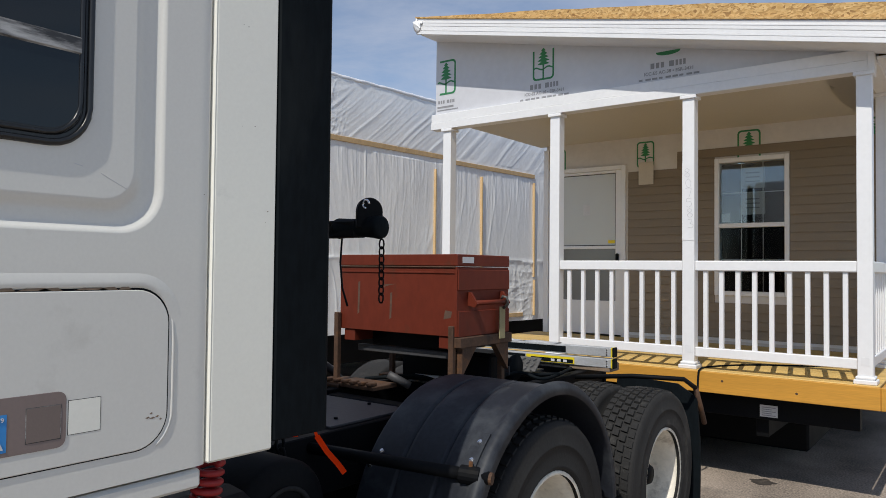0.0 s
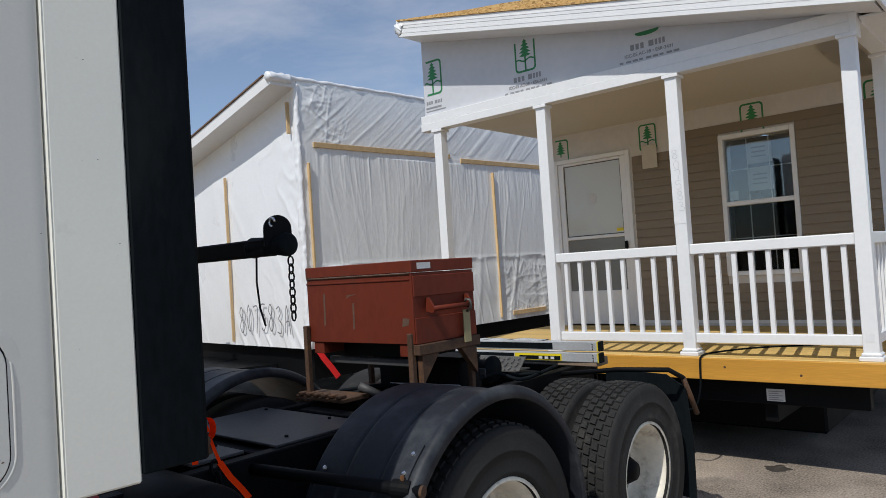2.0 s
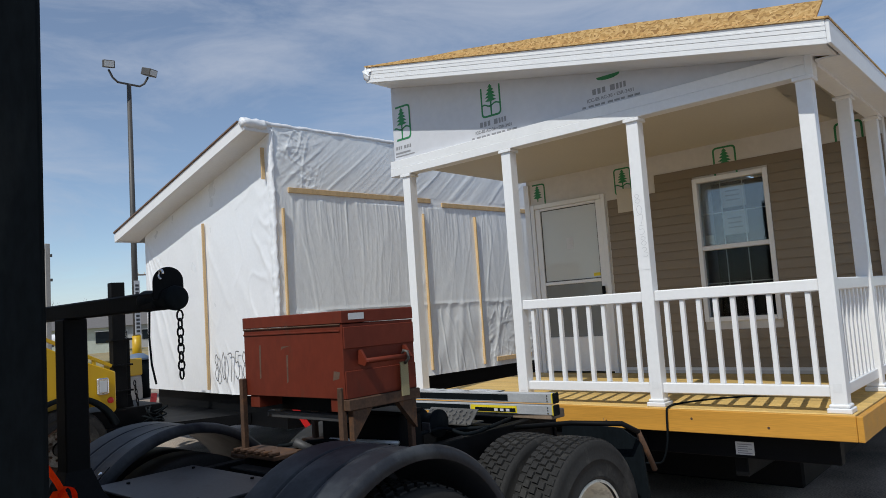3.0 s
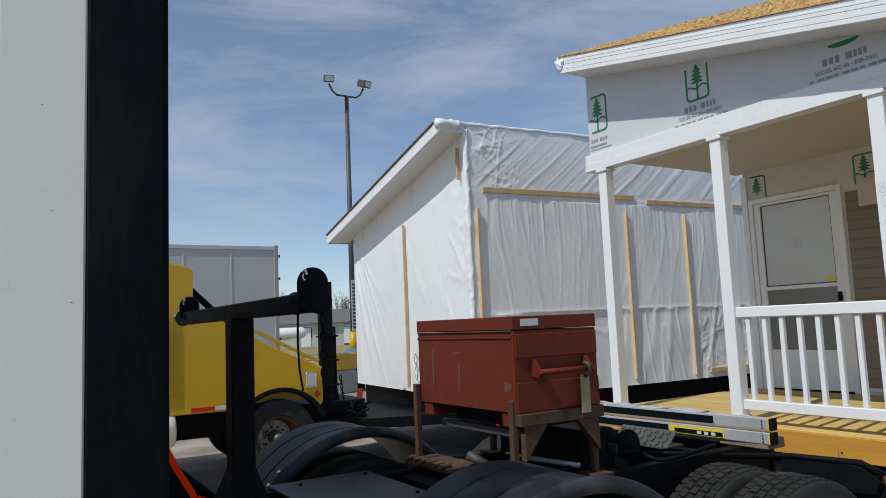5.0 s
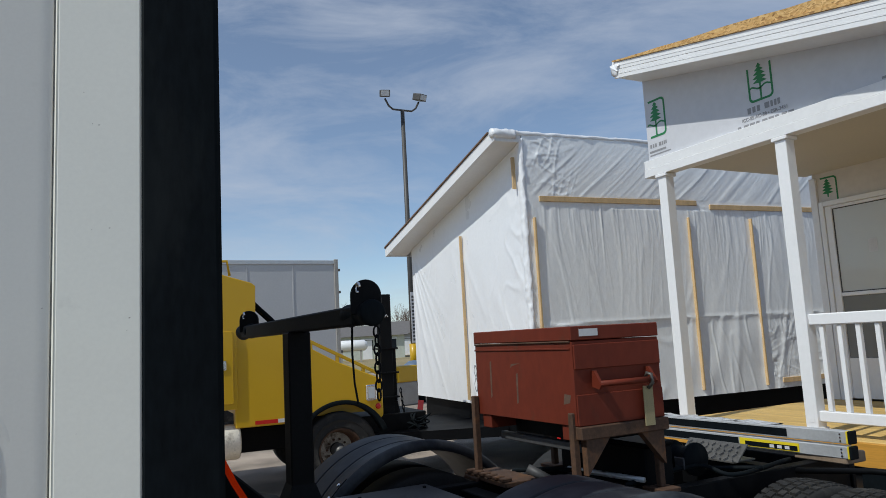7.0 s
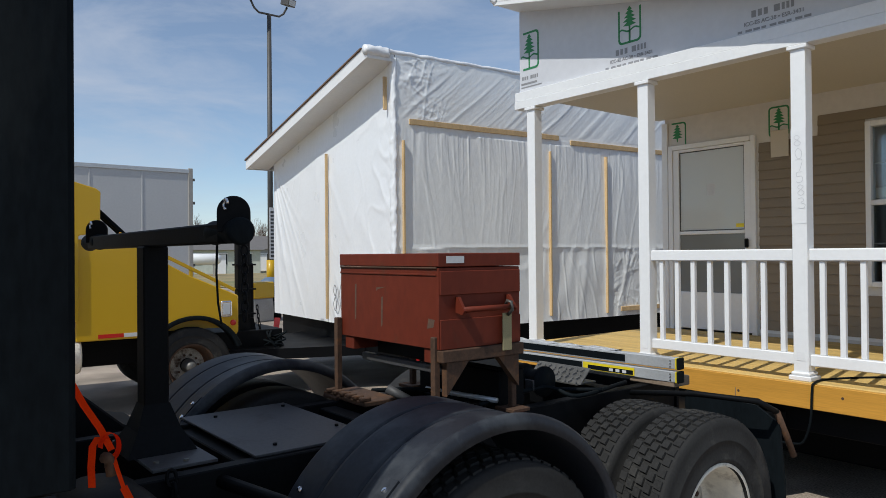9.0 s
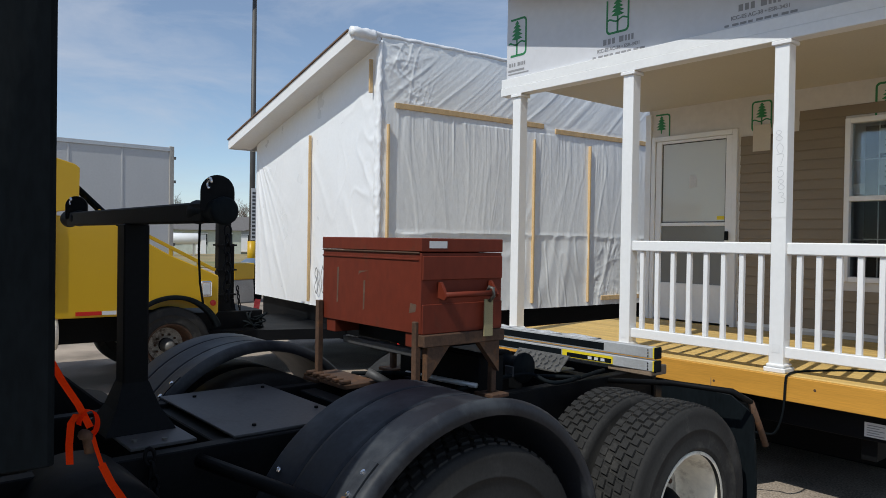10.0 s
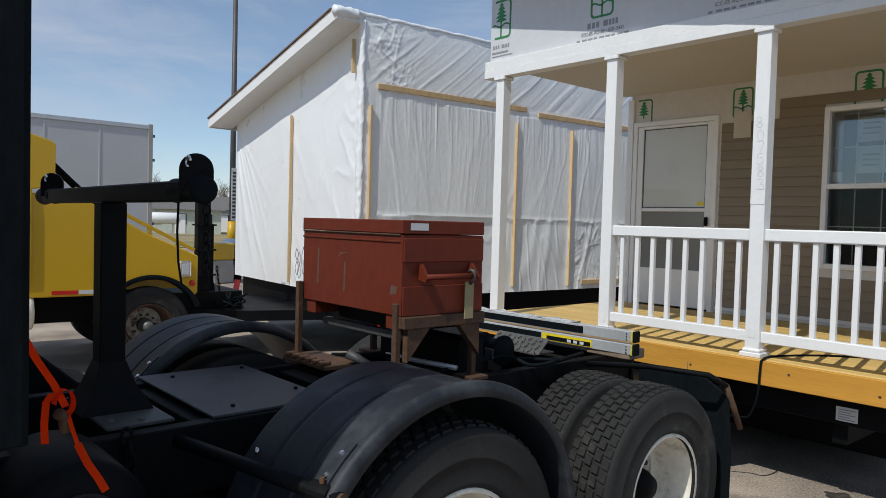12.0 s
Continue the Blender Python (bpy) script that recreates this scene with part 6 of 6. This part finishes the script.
for yy in (-1.6, -2.8):
    for x in (-0.32, -2.2):
        part("wheel", lathe([(-0.14, 0.2), (-0.14, 0.46), (-0.1, 0.51), (0.1, 0.51), (0.14, 0.46), (0.14, 0.2)], 28, axis_at=(x, yy, 0.51)), TYRE, tr, "", True)
    part("axle", block(-2.2, -0.32, yy - 0.06, yy + 0.06, 0.45, 1.1), BLACKSTEEL, tr)
for x in (-0.4, -2.1):
    part("landing_leg", block(x - 0.06, x + 0.06, -10.1, -9.98, 0, 1.1), BLACKSTEEL, tr)

# ---- lamp post and the barrel at its foot ----
lp = thing("lamp_post", "tall dark steel lamp post with two floodlights", "lamp post", pose(-18.3, 5.12, 0))
bm = tube([(0, 0, 0), (0, 0, 9.85)], 0.105, 14)
for v in bm.verts:
    v.co.x *= 1 - 0.035 * v.co.z
    v.co.y *= 1 - 0.035 * v.co.z
part("pole", bm, GALV, lp, "", True)
part("bracket", tube([(0, -0.65, 10.22), (0, -0.52, 9.98), (0, -0.36, 9.86), (0, 0.36, 9.86), (0, 0.52, 9.98), (0, 0.65, 10.22)], 0.035, 10), GALV, lp, "curved lamp bracket", True)
for s in (-1, 1):
    hb = block(-0.20, 0.20, -0.17, 0.17, -0.12, 0.12, 0.02)
    hb.transform(pose(0.06, s * 0.67, 10.38, 0, 18, s * 18))
    hd_ = part("floodlight", hb, GALV, lp, "square floodlight head")
    lb = block(0.19, 0.205, -0.14, 0.14, -0.09, 0.09, 0.004)
    lb.transform(pose(0.06, s * 0.67, 10.38, 0, 18, s * 18))
    part("lens", lb, LENS, hd_)
sg = part("vertical_sign", block(0.11, 0.125, -0.09, 0.09, 1.75, 3.45), PAPER, lp, "narrow white vertical sign with dark lettering")
for k in range(13):
    part("print_bar", block(0.126, 0.129, -0.055, 0.055, 1.82 + 0.12 * k, 1.89 + 0.12 * k), MARKER, sg)
part("yellow_sleeve", tube([(0, 0, 0.9), (0, 0, 1.72)], 0.14, 14), YELLOW, lp, "yellow painted pole sleeve", True)
cb = thing("concrete_block", "concrete barrier block with a yellow painted top", "concrete block", pose(-15.4, 3.35, 0, 0, 0, 20))
part("block", prism([(-0.30, 0), (0.30, 0), (0.30, 0.35), (0.27, 0.66), (-0.27, 0.66), (-0.30, 0.35)], "y", -0.38, 0.38, 0.03), CONCRETE, cb)
part("painted_top", block(-0.29, 0.29, -0.40, 0.40, 0.662, 1.12, 0.03), YELLOW, cb, "yellow painted top")
bar_ = thing("trash_barrel", "dark plastic barrel with a blue-grey lid", "barrel", pose(-15.9, 4.0, 0))
part("drum", lathe([(0, 0), (0, 0.30), (0.5, 0.32), (1.05, 0.30), (1.05, 0)], 24), RUBBER, bar_, "", True).matrix_local = pose(0, 0, 0, 0, -90, 0)
part("lid", lathe([(1.051, 0), (1.051, 0.33), (1.12, 0.30), (1.22, 0.16), (1.24, 0)], 24), BLUEPOLY, bar_, "blue-grey domed lid", True).matrix_local = pose(0, 0, 0, 0, -90, 0)


# ---- distance ----
def spot(bearing, d):
    return 3.85 - d * math.cos(radians(bearing)), -5.15 + d * math.sin(radians(bearing))


def bungalow(name, label, bearing, d, w, h, roof, turn, material):
    x, y = spot(bearing, d)
    t = thing(name, label, "house", pose(x, y, 0, 0, 0, turn))
    part("wall", block(-4, 4, -w / 2, w / 2, 0, h, 0.02), material, t)
    part("roof", prism([(-4.5, h), (4.5, h), (0, h + roof)], "y", -w / 2 - 0.4, w / 2 + 0.4), ROOF_FAR, t)
    for k in range(3):
        yy = -w / 2 + w * (k + 0.6) / 3.2
        wn_ = part("window", block(4.001, 4.05, yy - 0.6, yy + 0.6, 1.0, 2.1), DARKGLASS, t)
        part("frame", block(4.0, 4.07, yy - 0.68, yy + 0.68, 2.11, 2.2), TRIM, wn_)
    part("door", block(4.001, 4.06, -0.5, 0.5, 0.05, 2.05), TRIM, t)
    return t


bungalow("bungalow", "low grey house with a shingled gable roof", 24.3, 95, 9, 2.7, 1.7, -25, HOUSE_FAR)
bungalow("garage_house", "pale single-storey house with a shallow roof", 21.1, 82, 8, 2.5, 1.2, -20, mat("pale_green_siding", (0.5, 0.53, 0.46), 0.7))
tx, ty = spot(19.9, 70)
tank = thing("propane_tank", "white propane tank on short legs", "tank", pose(tx, ty, 0, 0, 0, 70))
part("shell", lathe([(-1.6, 0), (-1.5, 0.35), (-1.2, 0.52), (1.2, 0.52), (1.5, 0.35), (1.6, 0)], 20, axis_at=(0, 0, 1.6)), TANKWHITE, tank, "", True)
for x in (-0.9, 0.9):
    part("leg", block(x - 0.08, x + 0.08, -0.3, 0.3, 0, 1.2), CONCRETE, tank)
ux, uy = spot(26.2, 88)
up = thing("utility_pole", "wooden utility pole with a cross-arm", "utility pole", pose(ux, uy, 0, 0, 0, -20))
part("pole", tube([(0, 0, 0), (0, 0, 8.8)], 0.16, 8), BARK, up, "", True)
part("cross_arm", block(-0.08, 0.08, -1.2, 1.2, 8.2, 8.36), BARK, up)
for yy in (-1.05, -0.4, 0.4, 1.05):
    part("insulator", block(-0.05, 0.05, yy - 0.05, yy + 0.05, 8.361, 8.55), RIM, up)


def bare_tree(seed, height):
    """Tapered trunk and forking bare limbs."""
    rng = random.Random(seed)
    trunk, twigs = bmesh.new(), bmesh.new()

    def limb(bm, a, d, length, r, depth):
        mid = a + d * length * 0.5 + Vector((rng.uniform(-1, 1), rng.uniform(-1, 1), 0)) * length * 0.05
        b_ = a + d * length
        n = 5 if depth < 2 else 3
        prev = None
        for p, rr in ((a, r), (mid, r * 0.85), (b_, r * 0.65)):
            ring = [bm.verts.new(p + Vector((rr * math.cos(2 * math.pi * k / n), rr * math.sin(2 * math.pi * k / n), 0))) for k in range(n)]
            if prev:
                for k in range(n):
                    bm.faces.new((prev[k], prev[(k + 1) % n], ring[(k + 1) % n], ring[k]))
            prev = ring
        if depth >= 6:
            return
        for k in range(3 if depth < 4 else 2):
            dd = (d + Vector((rng.uniform(-1, 1), rng.uniform(-1, 1), rng.uniform(-0.15, 0.55))) * 0.62).normalized()
            limb(twigs, b_ if k < 2 else mid, dd, length * rng.uniform(0.62, 0.82), max(0.012, r * 0.60), depth + 1)

    limb(trunk, Vector((0, 0, 0)), Vector((0, 0, 1)), height * 0.24, height * 0.022, 0)
    return trunk, twigs


trees = []
for k in range(3):
    t = thing("bare_tree", "leafless brown tree at the field edge", "tree", pose(0, 0, 0), "trees along the field")
    a, c = bare_tree(30 + k, 8.5 + k)
    part("trunk", a, BARK, t)
    part("crown", c, BARK, t, "bare twiggy crown")
    trees.append(t)
places = [(23.9, 104), (20.2, 100), (26.0, 112), (17.0, 120), (22.0, 118), (28.5, 108), (31, 120), (14, 118), (24.8, 125), (19.0, 122), (21.0, 130), (34, 115), (10, 125), (25.4, 118)]
for k, (bearing, d) in enumerate(places):
    x, y = spot(bearing, d)
    m = pose(x, y, 0, 0, 0, 67 * k)
    if k < 3:
        trees[k].matrix_world = m
    else:
        copy_thing(trees[k % 3], m)
for k in range(9):
    copy_thing(trees[k % 3], pose(-46 + 9.5 * k, -62 - 5 * (k % 2), 0, 0, 0, 40 * k))
